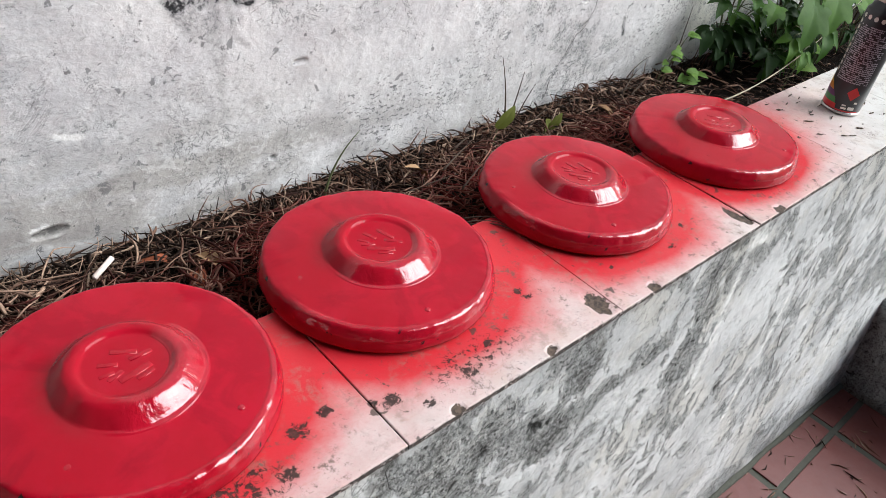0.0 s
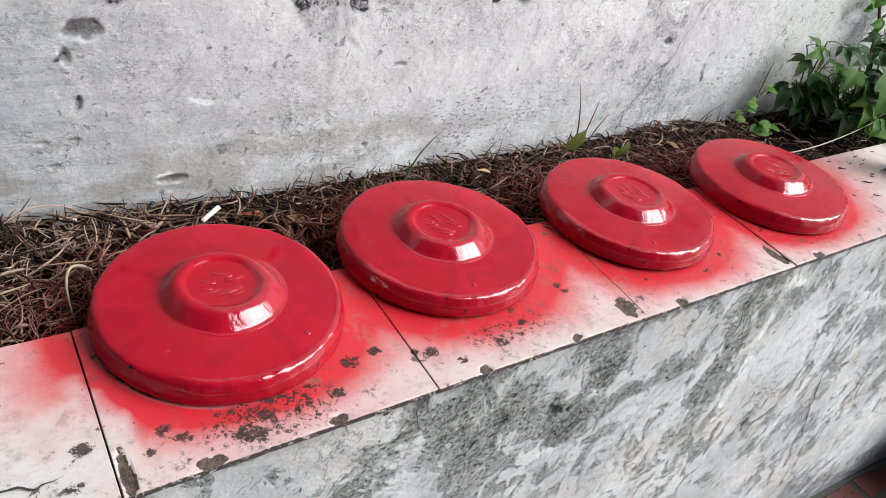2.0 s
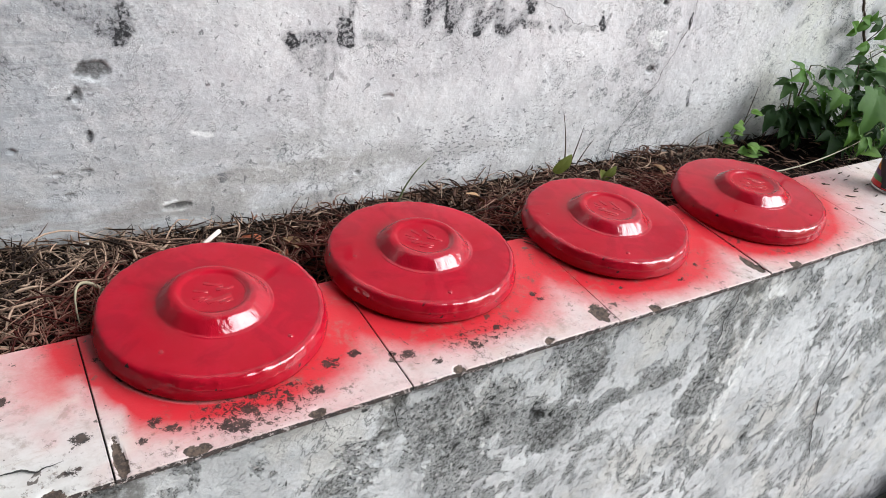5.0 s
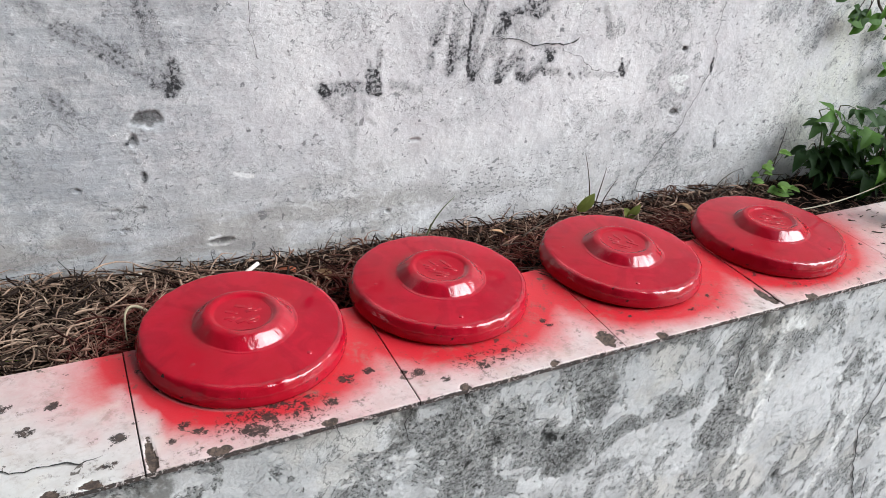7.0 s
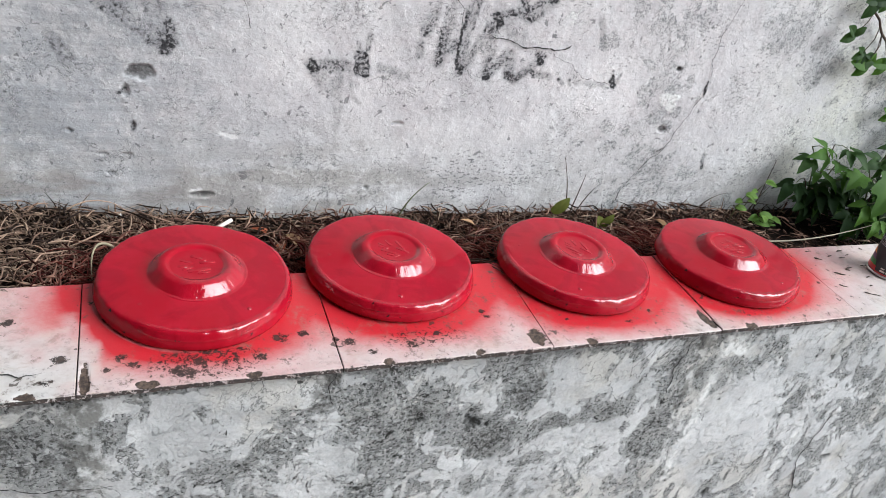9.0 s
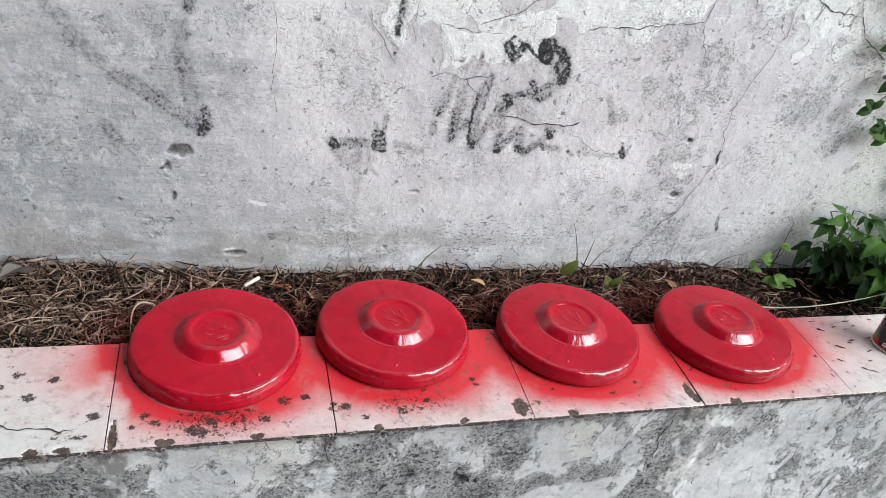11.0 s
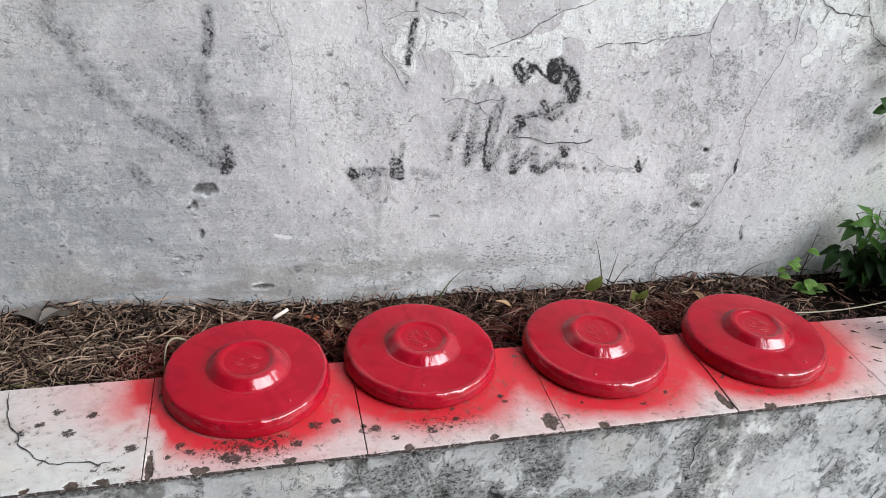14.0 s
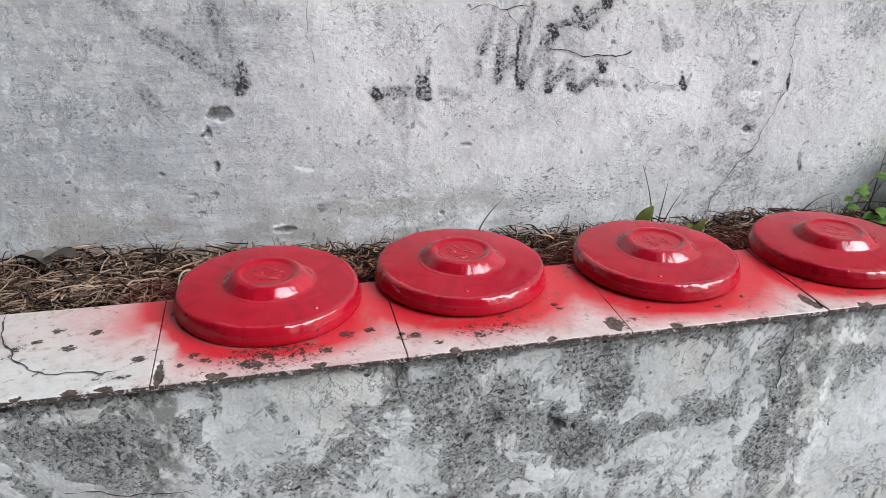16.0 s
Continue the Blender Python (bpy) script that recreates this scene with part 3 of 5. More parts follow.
    stroke([(0.599, 1.311), (0.594, 1.257)], 0.004, 0.55, 0.8)
    stroke([(0.587, 1.191), (0.588, 1.183)], 0.009, 0.92, 0.7)
    stroke([(0.591, 1.193), (0.608, 1.226), (0.627, 1.268)], 0.012, 0.5, 0.9)
    stroke([(0.631, 1.281), (0.633, 1.229), (0.637, 1.182)], 0.014, 0.46, 0.9)
    stroke([(0.637, 1.184), (0.637, 1.177)], 0.010, 0.92, 0.7)
    stroke([(0.64, 1.184), (0.657, 1.204), (0.667, 1.22)], 0.013, 0.5, 0.9)
    stroke([(0.628, 1.283), (0.659, 1.291), (0.696, 1.286)], 0.008, 0.6, 0.8)
    stroke([(0.633, 1.281), (0.641, 1.272)], 0.011, 0.66, 0.8)
    stroke([(0.696, 1.286), (0.712, 1.304), (0.728, 1.319)], 0.016, 0.5, 0.9)
    stroke([(0.676, 1.313), (0.687, 1.298)], 0.008, 0.86, 0.7)
    stroke([(0.697, 1.303), (0.706, 1.312)], 0.008, 0.78, 0.8)
    stroke([(0.671, 1.298), (0.714, 1.29)], 0.008, 0.5, 0.9)
    stroke([(0.657, 1.273), (0.684, 1.247)], 0.021, 0.24, 1)
    stroke([(0.711, 1.376), (0.725, 1.362), (0.735, 1.338), (0.731, 1.318)], 0.013, 0.74, 0.9)
    stroke([(0.718, 1.348), (0.73, 1.336)], 0.018, 0.6, 0.9)
    stroke([(0.687, 1.383), (0.694, 1.382)], 0.022, 1, 0.4)
    stroke([(0.686, 1.376), (0.689, 1.361)], 0.0195, 1, 0.4)
    stroke([(0.691, 1.349), (0.7, 1.35)], 0.004, 0.9, 0.6)
    stroke([(0.614, 1.38), (0.619, 1.368), (0.629, 1.357)], 0.011, 0.95, 0.6)
    stroke([(0.629, 1.357), (0.639, 1.366), (0.644, 1.378)], 0.012, 0.95, 0.6)
    stroke([(0.615, 1.385), (0.624, 1.393)], 0.004, 0.66, 0.8)
    stroke([(0.624, 1.373), (0.637, 1.371)], 0.007, 0.6, 0.8)
    stroke([(0.61, 1.364), (0.614, 1.349)], 0.003, 0.5, 0.8)
    stroke([(0.632, 1.387), (0.65, 1.38), (0.668, 1.364), (0.688, 1.352)], 0.004, 0.78, 0.7)
    stroke([(0.572, 1.36), (0.572, 1.348)], 0.005, 0.6, 0.9)
    stroke([(0.559, 1.353), (0.555, 1.345)], 0.004, 0.55, 0.9)
    stroke([(0.574, 1.348), (0.564, 1.321)], 0.008, 0.22, 1)
    stroke([(0.551, 1.337), (0.548, 1.33)], 0.004, 0.4, 1)
    stroke([(0.674, 1.22), (0.677, 1.182)], 0.014, 0.4, 1)
    stroke([(0.677, 1.182), (0.693, 1.175)], 0.011, 0.66, 0.9)
    stroke([(0.693, 1.175), (0.723, 1.201), (0.738, 1.219)], 0.011, 0.5, 0.9)
    stroke([(0.729, 1.221), (0.738, 1.209)], 0.010, 0.66, 0.8)
    stroke([(0.716, 1.195), (0.727, 1.188)], 0.007, 0.6, 0.9)
    stroke([(0.737, 1.188), (0.762, 1.183)], 0.008, 0.45, 1)
    stroke([(0.783, 1.18), (0.792, 1.173)], 0.006, 0.74, 0.8)
    stroke([(0.804, 1.181), (0.807, 1.171)], 0.004, 0.7, 0.8)
    stroke([(0.818, 1.175), (0.88, 1.174)], 0.006, 0.3, 1)
    stroke([(0.893, 1.184), (0.901, 1.173)], 0.009, 0.9, 0.7)
    stroke([(0.891, 1.194), (0.895, 1.189)], 0.004, 0.75, 0.8)
    stroke([(0.906, 1.177), (0.91, 1.197)], 0.004, 0.5, 1)
    stroke([(0.834, 1.293), (0.856, 1.245)], 0.008, 0.3, 1)
    stroke([(1.037, 1.213), (1.04, 1.211)], 0.005, 0.75, 0.8)
    # small smudges towards the planter's far end
    stroke([(1.392, 1.235), (1.397, 1.205)], 0.012, 0.4, 1.0), stroke([(1.455, 1.155), (1.475, 1.168)], 0.011, 0.45, 1.0)
    stroke([(1.19, 1.0), (1.18, 1.03)], 0.006, 0.55), stroke([(1.118, 1.165), (1.117, 1.19)], 0.004, 0.85)

    pit, chalk, push = np.zeros_like(x), np.zeros_like(x), np.zeros_like(x)
    for px, pz, rx, rz, dark in ((0.081, 1.157, 0.02, 0.012, 1.0), (0.059, 1.127, 0.006, 0.009, 0.5), (0.171, 0.948, 0.019, 0.006, 0.85), (0.449, 0.959, 0.005, 0.0025, 0.8), (0.058, 1.021, 0.008, 0.003, 0.35), (0.024, 1.022, 0.008, 0.003, 0.35),
                                 (0.489, 1.085, 0.011, 0.003, 0.5), (1.048, 1.088, 0.009, 0.007, 0.95), (1.037, 1.213, 0.005, 0.005, 0.85), (0.069, 1.071, 0.003, 0.006, 0.6), (0.035, 0.989, 0.007, 0.003, 0.45), (0.30, 1.02, 0.004, 0.002, 0.4),
                                 (-0.29, 1.02, 0.01, 0.004, 0.4), (-0.02, 1.06, 0.005, 0.003, 0.3)):
        d = np.hypot((x - px) / rx, (z - pz) / rz) + 0.55 * (fbm(x * 130, z * 130, 5, 3) - 0.5)
        inside = 1 - smooth(0.85, 1.1, d)
        np.maximum(pit, dark * inside * (0.55 + 0.45 * fbm(x * 200, z * 200, 9, 2)), out=pit)
        push += 0.003 * inside - 0.0012 * np.clip(1 - np.hypot((x - px) / rx, (z - pz + rz * 1.5) / (rz * 0.8)), 0, 1)
    for points, w in (([(0.196, 1.061), (0.21, 1.055), (0.222, 1.052)], 0.0045), ([(0.15, 0.955), (0.17, 0.957)], 0.003)):
        np.maximum(chalk, 0.8 * (1 - smooth(w * 0.6, w * 1.0, seg_dist(x, z, points) + 0.004 * (fbm(x * 90, z * 160, 12, 3) - 0.4))), out=chalk)
    # plates of the top coat that still hold, and loose scales round them
    wx, wz = x + 0.05 * (fbm(x * 20, z * 20, 60, 5) - 0.5), z + 0.05 * (fbm(x * 20, z * 20, 64, 5) - 0.5)
    high = smooth(1.25, 1.42, z + 0.2 * (fbm(x * 3, z * 3, 66, 3) - 0.5)) * smooth(0.3, 0.5, x)
    flake = 0.42 * high * smooth(0.4, 0.6, fbm(x * 9, z * 9, 67, 4))
    for plate in PLATES:
        flake = np.maximum(flake, inside_of(wx, wz, plate))
    wash = smooth(0.46, 0.64, fbm(x * 2.2 + 4, z * 3.4, 70, 4)) * (1 - smooth(-0.05, 0.5, x)) * 0.6 + 0.16 * smooth(0.52, 0.66, fbm(x * 5, z * 5, 75, 4)) * (1 - 0.6 * high)
    wash = np.maximum(wash, 0.85 * smooth(1.24, 1.12, z + 0.12 * (fbm(x * 6, z * 6, 77, 3) - 0.5)) * smooth(0.9, 1.06, z + 0.08 * (fbm(x * 5, z * 5, 79, 3) - 0.5)) * smooth(0.32, -0.12, x))
    wash = np.maximum(wash, 0.6 * smooth(1.2, 1.05, z + 0.1 * (fbm(x * 6, z * 6, 74, 4) - 0.5)) * smooth(0.5, -0.1, x))
    # edged dirt band, and a softer painted shade that reaches higher
    splash_shade = (0.35 + 0.65 * smooth(0.75, 0.3, x)) * (0.75 * smooth(1.01, 0.985, z + 0.03 * (fbm(x * 4, z * 4, 78, 4) - 0.5)) + 0.5 * smooth(1.12, 1.0, z + 0.12 * (fbm(x * 5, z * 5, 76, 4) - 0.5)))
    mould = 1.0 * smooth(0.42, 0.6, fbm(x * 8, z * 8, 80, 4)) * smooth(0.78, 1.1, x + 0.2 * (fbm(x * 5, z * 5, 83, 2) - 0.5)) * (1 - 0.4 * smooth(1.2, 1.4, x)) * (1 - smooth(1.4, 1.46, z))
    for px, pz, r in MOULD:
        mould = np.maximum(mould, 1.25 * (1 - smooth(0.3, 1.1, np.hypot(x - px, z - pz) / r + 0.9 * (fbm(x * 40, z * 40, 85, 3) - 0.5))))
    scar = 0.65 * smooth(0.28, 0.5, x) * smooth(1.2, 1.34, z + 0.15 * (fbm(x * 5, z * 5, 68, 3) - 0.5)) + 0.6 * smooth(0.8, 1.05, x) * (1 - smooth(1.2, 1.34, z))
    lichen = 0.6 * smooth(1.15, 1.5, x + 0.25 * (fbm(x * 4, z * 4, 69, 3) - 0.5)) * smooth(0.85, 0.95, z)
    stipple = 0.4 + 0.6 * smooth(0.42, 0.6, x) * smooth(1.3, 1.0, x) * smooth(1.11, 1.03, z + 0.1 * (fbm(x * 7, z * 7, 87, 3) - 0.5))
    stipple = np.maximum(stipple, 0.8 * smooth(0.8, 0.95, x) * smooth(0.48, 0.6, fbm(x * 6, z * 6, 88, 3)))
    y = WALL_Y - wall_relief(x, z) - 0.0012 * flake + push
    verts = np.stack([x, y, z], 1)
    faces = [f[::-1] for f in grid_faces(len(xs), len(zs))]
    n = len(verts)
    back = [(-2.4, 0.62, 0), (3.2, 0.62, 0), (3.2, 0.62, 2.5), (-2.4, 0.62, 2.5)]
    nz, nx = len(zs), len(xs)
    rim = [k * nz for k in range(nx)]
    faces += [[n + 1, n, *rim], [n + 2, n + 1, *range((nx - 1) * nz, nx * nz)], [n + 3, n + 2, *[k * nz + nz - 1 for k in range(nx)][::-1]], [n, n + 3, *range(nz)[::-1]], [n, n + 1, n + 2, n + 3]]
    ob = raw("wall_rear", verts.tolist() + back, faces, REAR, attrs={k: np.concatenate([v, np.zeros(4)]) for k, v in dict(soot=soot, pit=pit, chalk=chalk, flake=flake, wash=wash, mould=mould, stipple=stipple, splash_shade=splash_shade, scar=scar, lichen=lichen).items()})
    tagged(ob, "old whitewashed plaster wall with soot strokes, cracks and flaking paint", "wall", kind="structure")
    cracks = [
        ([(0.62, 1.253), (0.662, 1.247), (0.693, 1.234), (0.726, 1.237), (0.757, 1.229), (0.788, 1.247)], 0.0048),
        ([(0.757, 1.22), (0.798, 1.208), (0.828, 1.184), (0.893, 1.178)], 0.0018),
        ([(0.488, 1.317), (0.52, 1.323), (0.552, 1.316), (0.593, 1.322)], 0.0028),
        ([(0.552, 1.316), (0.572, 1.29), (0.575, 1.262)], 0.0022),
        ([(0.558, 1.408), (0.615, 1.43), (0.651, 1.457), (0.687, 1.478), (0.726, 1.491), (0.759, 1.506), (0.84, 1.56)], 0.003),
        ([(0.488, 1.409), (0.529, 1.401), (0.57, 1.394), (0.6, 1.398)], 0.0022),
        ([(0.756, 1.416), (0.787, 1.424), (0.82, 1.424), (0.854, 1.423), (0.873, 1.434), (0.973, 1.447), (0.986, 1.492), (1.02, 1.56)], 0.0034),
        ([(0.973, 1.447), (0.987, 1.408), (1.013, 1.365)], 0.0022),
        ([(1.16, 1.6), (1.153, 1.522), (1.154, 1.438), (1.138, 1.387), (1.119, 1.34), (1.108, 1.286), (1.108, 1.237), (1.12, 1.185)], 0.0024),
        ([(1.118, 1.162), (1.105, 1.14), (1.088, 1.092), (1.067, 1.043), (1.035, 1.008), (1.007, 0.964), (0.984, 0.905)], 0.0034),
        ([(1.117, 1.19), (1.12, 1.16)], 0.006), ([(1.075, 1.055), (1.06, 1.036)], 0.006),
        ([(1.069, 1.476), (1.061, 1.511), (1.08, 1.522), (1.171, 1.523), (1.201, 1.499), (1.232, 1.487), (1.303, 1.484), (1.335, 1.441), (1.4, 1.404), (1.47, 1.43)], 0.004),
        ([(1.303, 1.484), (1.282, 1.541), (1.28, 1.62)], 0.0025),
        ([(1.069, 1.476), (1.12, 1.47), (1.143, 1.458)], 0.0018),
        ([(0.19, 1.52), (0.201, 1.47), (0.21, 1.444), (0.228, 1.4), (0.23, 1.344), (0.228, 1.285), (0.234, 1.233)], 0.0015),
        ([(0.344, 1.5), (0.35, 1.45), (0.357, 1.435)], 0.0026), ([(0.372, 1.417), (0.394, 1.38), (0.411, 1.352), (0.424, 1.332)], 0.0026),
        ([(0.441, 1.477), (0.47, 1.469), (0.494, 1.466), (0.521, 1.454)], 0.0026), ([(0.387, 1.455), (0.414, 1.47), (0.437, 1.467)], 0.002),
        ([(0.452, 1.445), (0.449, 1.4), (0.452, 1.37)], 0.0016), ([(0.679, 1.475), (0.66, 1.53)], 0.002)]
    for k, (points, width) in enumerate(cracks):
        v, f = ribbon(points, width * 0.6, 300 + k)
        a = np.array(v)
        yy = WALL_Y - wall_relief(a[:, 0], a[:, 1]) - 0.0022
        raw("crack", np.stack([a[:, 0], yy, a[:, 1]], 1).tolist(), f, CRACK, ob)
    return ob


# ---- low wall with the tiled ledge ----
def front_y(x, z):
    """Face of the low wall: it leans out a little towards its foot."""
    foot = -0.044 - 0.034 * np.clip(x - 1.3, -1.5, 1.0)
    up = np.clip(z / 0.95, 0, 1)
    return 0.008 * up + foot * (1 - up) + 0.005 * (fbm(x * 4, z * 4, 21, 3) - 0.5) + 0.0025 * (fbm(x * 22, z * 22, 25, 3) - 0.5)


# mould patches and bare pale patches on the low wall: (x, z, half width, half height, amount)
DARK = ((0.375, 0.90, 0.05, 0.05, 0.4), (0.384, 0.83, 0.05, 0.04, 0.6), (0.46, 0.845, 0.06, 0.035, 0.6), (0.53, 0.8, 0.055, 0.045, 0.75), (0.57, 0.93, 0.05, 0.03, 0.5), (0.585, 0.87, 0.045, 0.04, 0.5), (0.64, 0.80, 0.07, 0.025, 0.55),
        (0.74, 0.815, 0.08, 0.028, 0.5), (0.85, 0.73, 0.05, 0.05, 0.5), (0.87, 0.83, 0.035, 0.09, 0.6), (0.18, 0.8, 0.09, 0.035, 0.35), (-0.06, 0.86, 0.07, 0.045, 0.55), (-0.12, 0.9, 0.06, 0.03, 0.4), (-0.1, 0.952, 0.12, 0.014, 0.7), (1.04, 0.86, 0.07, 0.05, 0.35), (1.16, 0.77, 0.04, 0.06, 0.4))
BARE = ((0.485, 0.925, 0.045, 0.028, -0.6), (0.2, 0.925, 0.07, 0.024, -0.5), (0.72, 0.755, 0.085, 0.035, -0.75), (0.69, 0.88, 0.04, 0.045, -0.55), (0.09, 0.89, 0.055, 0.05, -0.6), (0.02, 0.8, 0.04, 0.02, -0.5), (0.3, 0.79, 0.05, 0.035, -0.4), (0.53, 0.72, 0.07, 0.03, -0.5),
        (-0.09, 0.83, 0.04, 0.014, -0.4), (1.02, 0.76, 0.06, 0.12, -0.4), (0.98, 0.66, 0.06, 0.1, -0.3), (1.1, 0.7, 0.05, 0.08, -0.35), (1.4, 0.55, 0.08, 0.12, -0.25), (1.7, 0.4, 0.1, 0.1, -0.2), (0.66, 0.6, 0.08, 0.06, -0.3))


def low_wall():
    xs = np.concatenate([np.linspace(-2.4, -0.52, 30), np.arange(-0.5, END_X + 0.1, 0.007)])
    zs = np.concatenate([np.linspace(0.0, 0.29, 20), np.arange(0.3, 0.957, 0.007), [0.957]])
    x, z = [a.ravel() for a in np.meshgrid(xs, zs, indexing="ij")]
    mould = 0.46 - 0.08 * smooth(0.55, 0.75, x) + 0.6 * (fbm(x * 8, z * 7, 90, 4) - 0.5) + 0.05 * smooth(1.2, 1.6, x) - 0.06 * smooth(0.9, 1.0, x) * smooth(1.3, 1.2, x) + 0.3 * smooth(0.935, 0.957, z) - 0.1 * smooth(0.55, 0.3, z) + 0.3 * smooth(0.2, 0.03, z + 0.08 * (fbm(x * 9, z * 9, 92, 3) - 0.5))
    ragged = 1.5 * (fbm(x * 26, z * 22, 38, 4) - 0.5)
    for px, pz, rx, rz, amount in DARK + BARE:
        mould = mould + 0.72 * amount * (1 - smooth(0.3, 1.3, np.hypot((x - px) / rx, (z - pz) / rz) + ragged))
    mould, drip = np.clip(mould, 0, 1.2), np.zeros_like(x)
    for px, w, low, dark in ((0.012, 0.016, 0.76, 1.2), (0.0, 0.03, 0.70, 0.9), (0.292, 0.012, 0.86, 1.0), (0.28, 0.024, 0.84, 0.8), (0.6, 0.018, 0.86, 1.1), (0.885, 0.012, 0.86, 1.1), (0.9, 0.022, 0.74, 0.85), (1.2, 0.02, 0.7, 0.6), (-0.3, 0.02, 0.7, 0.7)):
        wob = px + 0.015 * (fbm(z * 9, z * 0 + px * 50, 31, 3) - 0.5) - 0.03 * (0.95 - z)
        run = np.exp(-((x - wob) / w) ** 2) * smooth(low - 0.08, low + 0.1, z)
        drip = np.maximum(drip, dark * run * (0.6 + 0.6 * fbm(x * 60, z * 30, 33, 3)))
    lime = np.zeros_like(x)
    for points, w in (([(0.95, 0.945), (0.942, 0.875), (0.941, 0.772), (0.939, 0.706), (0.934, 0.62)], 0.017), ([(0.966, 0.93), (0.98, 0.915)], 0.024), ([(1.22, 0.7), (1.2, 0.55), (1.16, 0.4)], 0.012)):
        np.maximum(lime, 1 - smooth(0.2, 1.1, seg_dist(x, z, points) / w + 0.5 * (fbm(x * 50, z * 25, 36, 3) - 0.5)), out=lime)
    pit = np.zeros_like(x)
    for px, pz, rx, rz in ((0.513, 0.826, 0.011, 0.008), (0.50, 0.84, 0.005, 0.004), (0.535, 0.82, 0.006, 0.004), (1.052, 0.554, 0.007, 0.015), (0.43, 0.845, 0.006, 0.004), (0.56, 0.745, 0.006, 0.005), (1.13, 0.79, 0.005, 0.005), (0.70, 0.62, 0.006, 0.004), (1.34, 0.6, 0.012, 0.007), (0.35, 0.72, 0.005, 0.004)):
        d = np.hypot((x - px) / rx, (z - pz) / rz) + 0.6 * (fbm(x * 110, z * 110, 7, 2) - 0.5)
        np.maximum(pit, 0.95 * (1 - smooth(0.7, 1.2, d)), out=pit)
    y = front_y(x, z) + 0.003 * pit
    verts = np.stack([x, y, z], 1).tolist()
    n, nx, nz = len(verts), len(xs), len(zs)
    faces = [f[::-1] for f in grid_faces(nx, nz)]
    x0, x1 = xs[0], xs[-1]
    verts += [(x0, 0.196, 0), (x1, 0.196, 0), (x1, 0.196, 0.957), (x0, 0.196, 0.957)]
    faces += [[n + 1, n, *[k * nz for k in range(nx)]], [n + 3, n + 2, *[k * nz + nz - 1 for k in range(nx)][::-1]], [n, n + 1, n + 2, n + 3], [n + 2, n + 1, *range((nx - 1) * nz, nx * nz)], [n, n + 3, *range(nz)[::-1]]]
    ob = raw("wall_low", verts, faces, FRONT, attrs={k: np.concatenate([v, np.zeros(4)]) for k, v in dict(mould=mould, run=drip, lime=lime, pit=pit).items()})
    breaks = [([(0.294, 0.957), (0.29, 0.925), (0.296, 0.89)], 0.0016), ([(0.206, 0.957), (0.203, 0.935)], 0.0014), ([(0.373, 0.952), (0.374, 0.935)], 0.002),
              ([(0.857, 0.947), (0.861, 0.913), (0.849, 0.884), (0.855, 0.835)], 0.0024), ([(1.285, 0.72), (1.265, 0.649), (1.254, 0.605), (1.276, 0.555), (1.295, 0.495), (1.346, 0.378)], 0.0042),
              ([(1.35, 0.47), (1.38, 0.361), (1.421, 0.191), (1.429, 0.118)], 0.0022), ([(0.03, 0.8), (-0.04, 0.805), (-0.12, 0.825)], 0.002)]
    for k, (points, width) in enumerate(breaks):
        v, f = ribbon(points, width, 500 + k)
        a = np.array(v)
        raw("crack", np.stack([a[:, 0], front_y(a[:, 0], a[:, 1]) - 0.0015, a[:, 1]], 1).tolist(), f, CRACK, ob)
    xs = np.arange(-2.3, END_X - 0.02, 0.05)
    foot = [(x, float(front_y(x, np.array(0.0))) - 0.003, 0.004 + 0.002 * math.sin(x * 37)) for x in xs]
    part("foot_fillet", tube(bmesh.new(), foot, [0.009 + 0.002 * math.sin(x * 23) for x in xs], 8), GROUT, ob, "thin cement fillet along the wall's foot")
    return tagged(ob, "low rendered planter wall with mouldy patches and white tiled top", "wall", kind="structure")


SPOTS = [(0.233, 0.062, 0.011), (0.263, 0.066, 0.008), (0.205, 0.03, 0.007), (0.318, 0.042, 0.010), (0.302, 0.05, 0.005), (0.345, 0.02, 0.007), (0.40, 0.026, 0.010), (0.523, 0.082, 0.007), (0.527, 0.072, 0.007), (0.44, 0.045, 0.005),
         (-0.106, 0.096, 0.010), (-0.078, 0.128, 0.009), (-0.125, 0.14, 0.009), (-0.145, 0.118, 0.007), (-0.165, 0.105, 0.008), (-0.019, 0.055, 0.010), (-0.03, 0.02, 0.007), (-0.2, 0.03, 0.008),
         (0.06, 0.035, 0.009), (0.045, 0.05, 0.008), (0.03, 0.03, 0.006), (0.13, 0.03, 0.012), (0.115, 0.018, 0.016), (0.145, 0.045, 0.009), (0.175, 0.03, 0.006), (0.014, 0.155, 0.006), (0.03, 0.12, 0.007), (0.75, 0.035, 0.006), (0.8, 0.055, 0.004), (0.65, 0.05, 0.004), (1.19, 0.09, 0.004)]
CHIPS = [(0.585, 0.018, 0.016, 0.02), (0.888, 0.03, 0.01, 0.025), (0.893, 0.012, 0.01, 0.012), (0.008, 0.02, 0.006, 0.03), (0.07, 0.0, 0.016, 0.009), (0.19, 0.0, 0.018, 0.009), (0.36, -0.002, 0.008, 0.008), (0.665, 0.0, 0.01, 0.009), (0.96, 0.0, 0.016, 0.012), (-0.05, 0.0, 0.014, 0.009), (-0.085, 0.0, 0.014, 0.008), (-0.14, 0.0, 0.008, 0.007), (0.49, 0.0, 0.01, 0.007)]
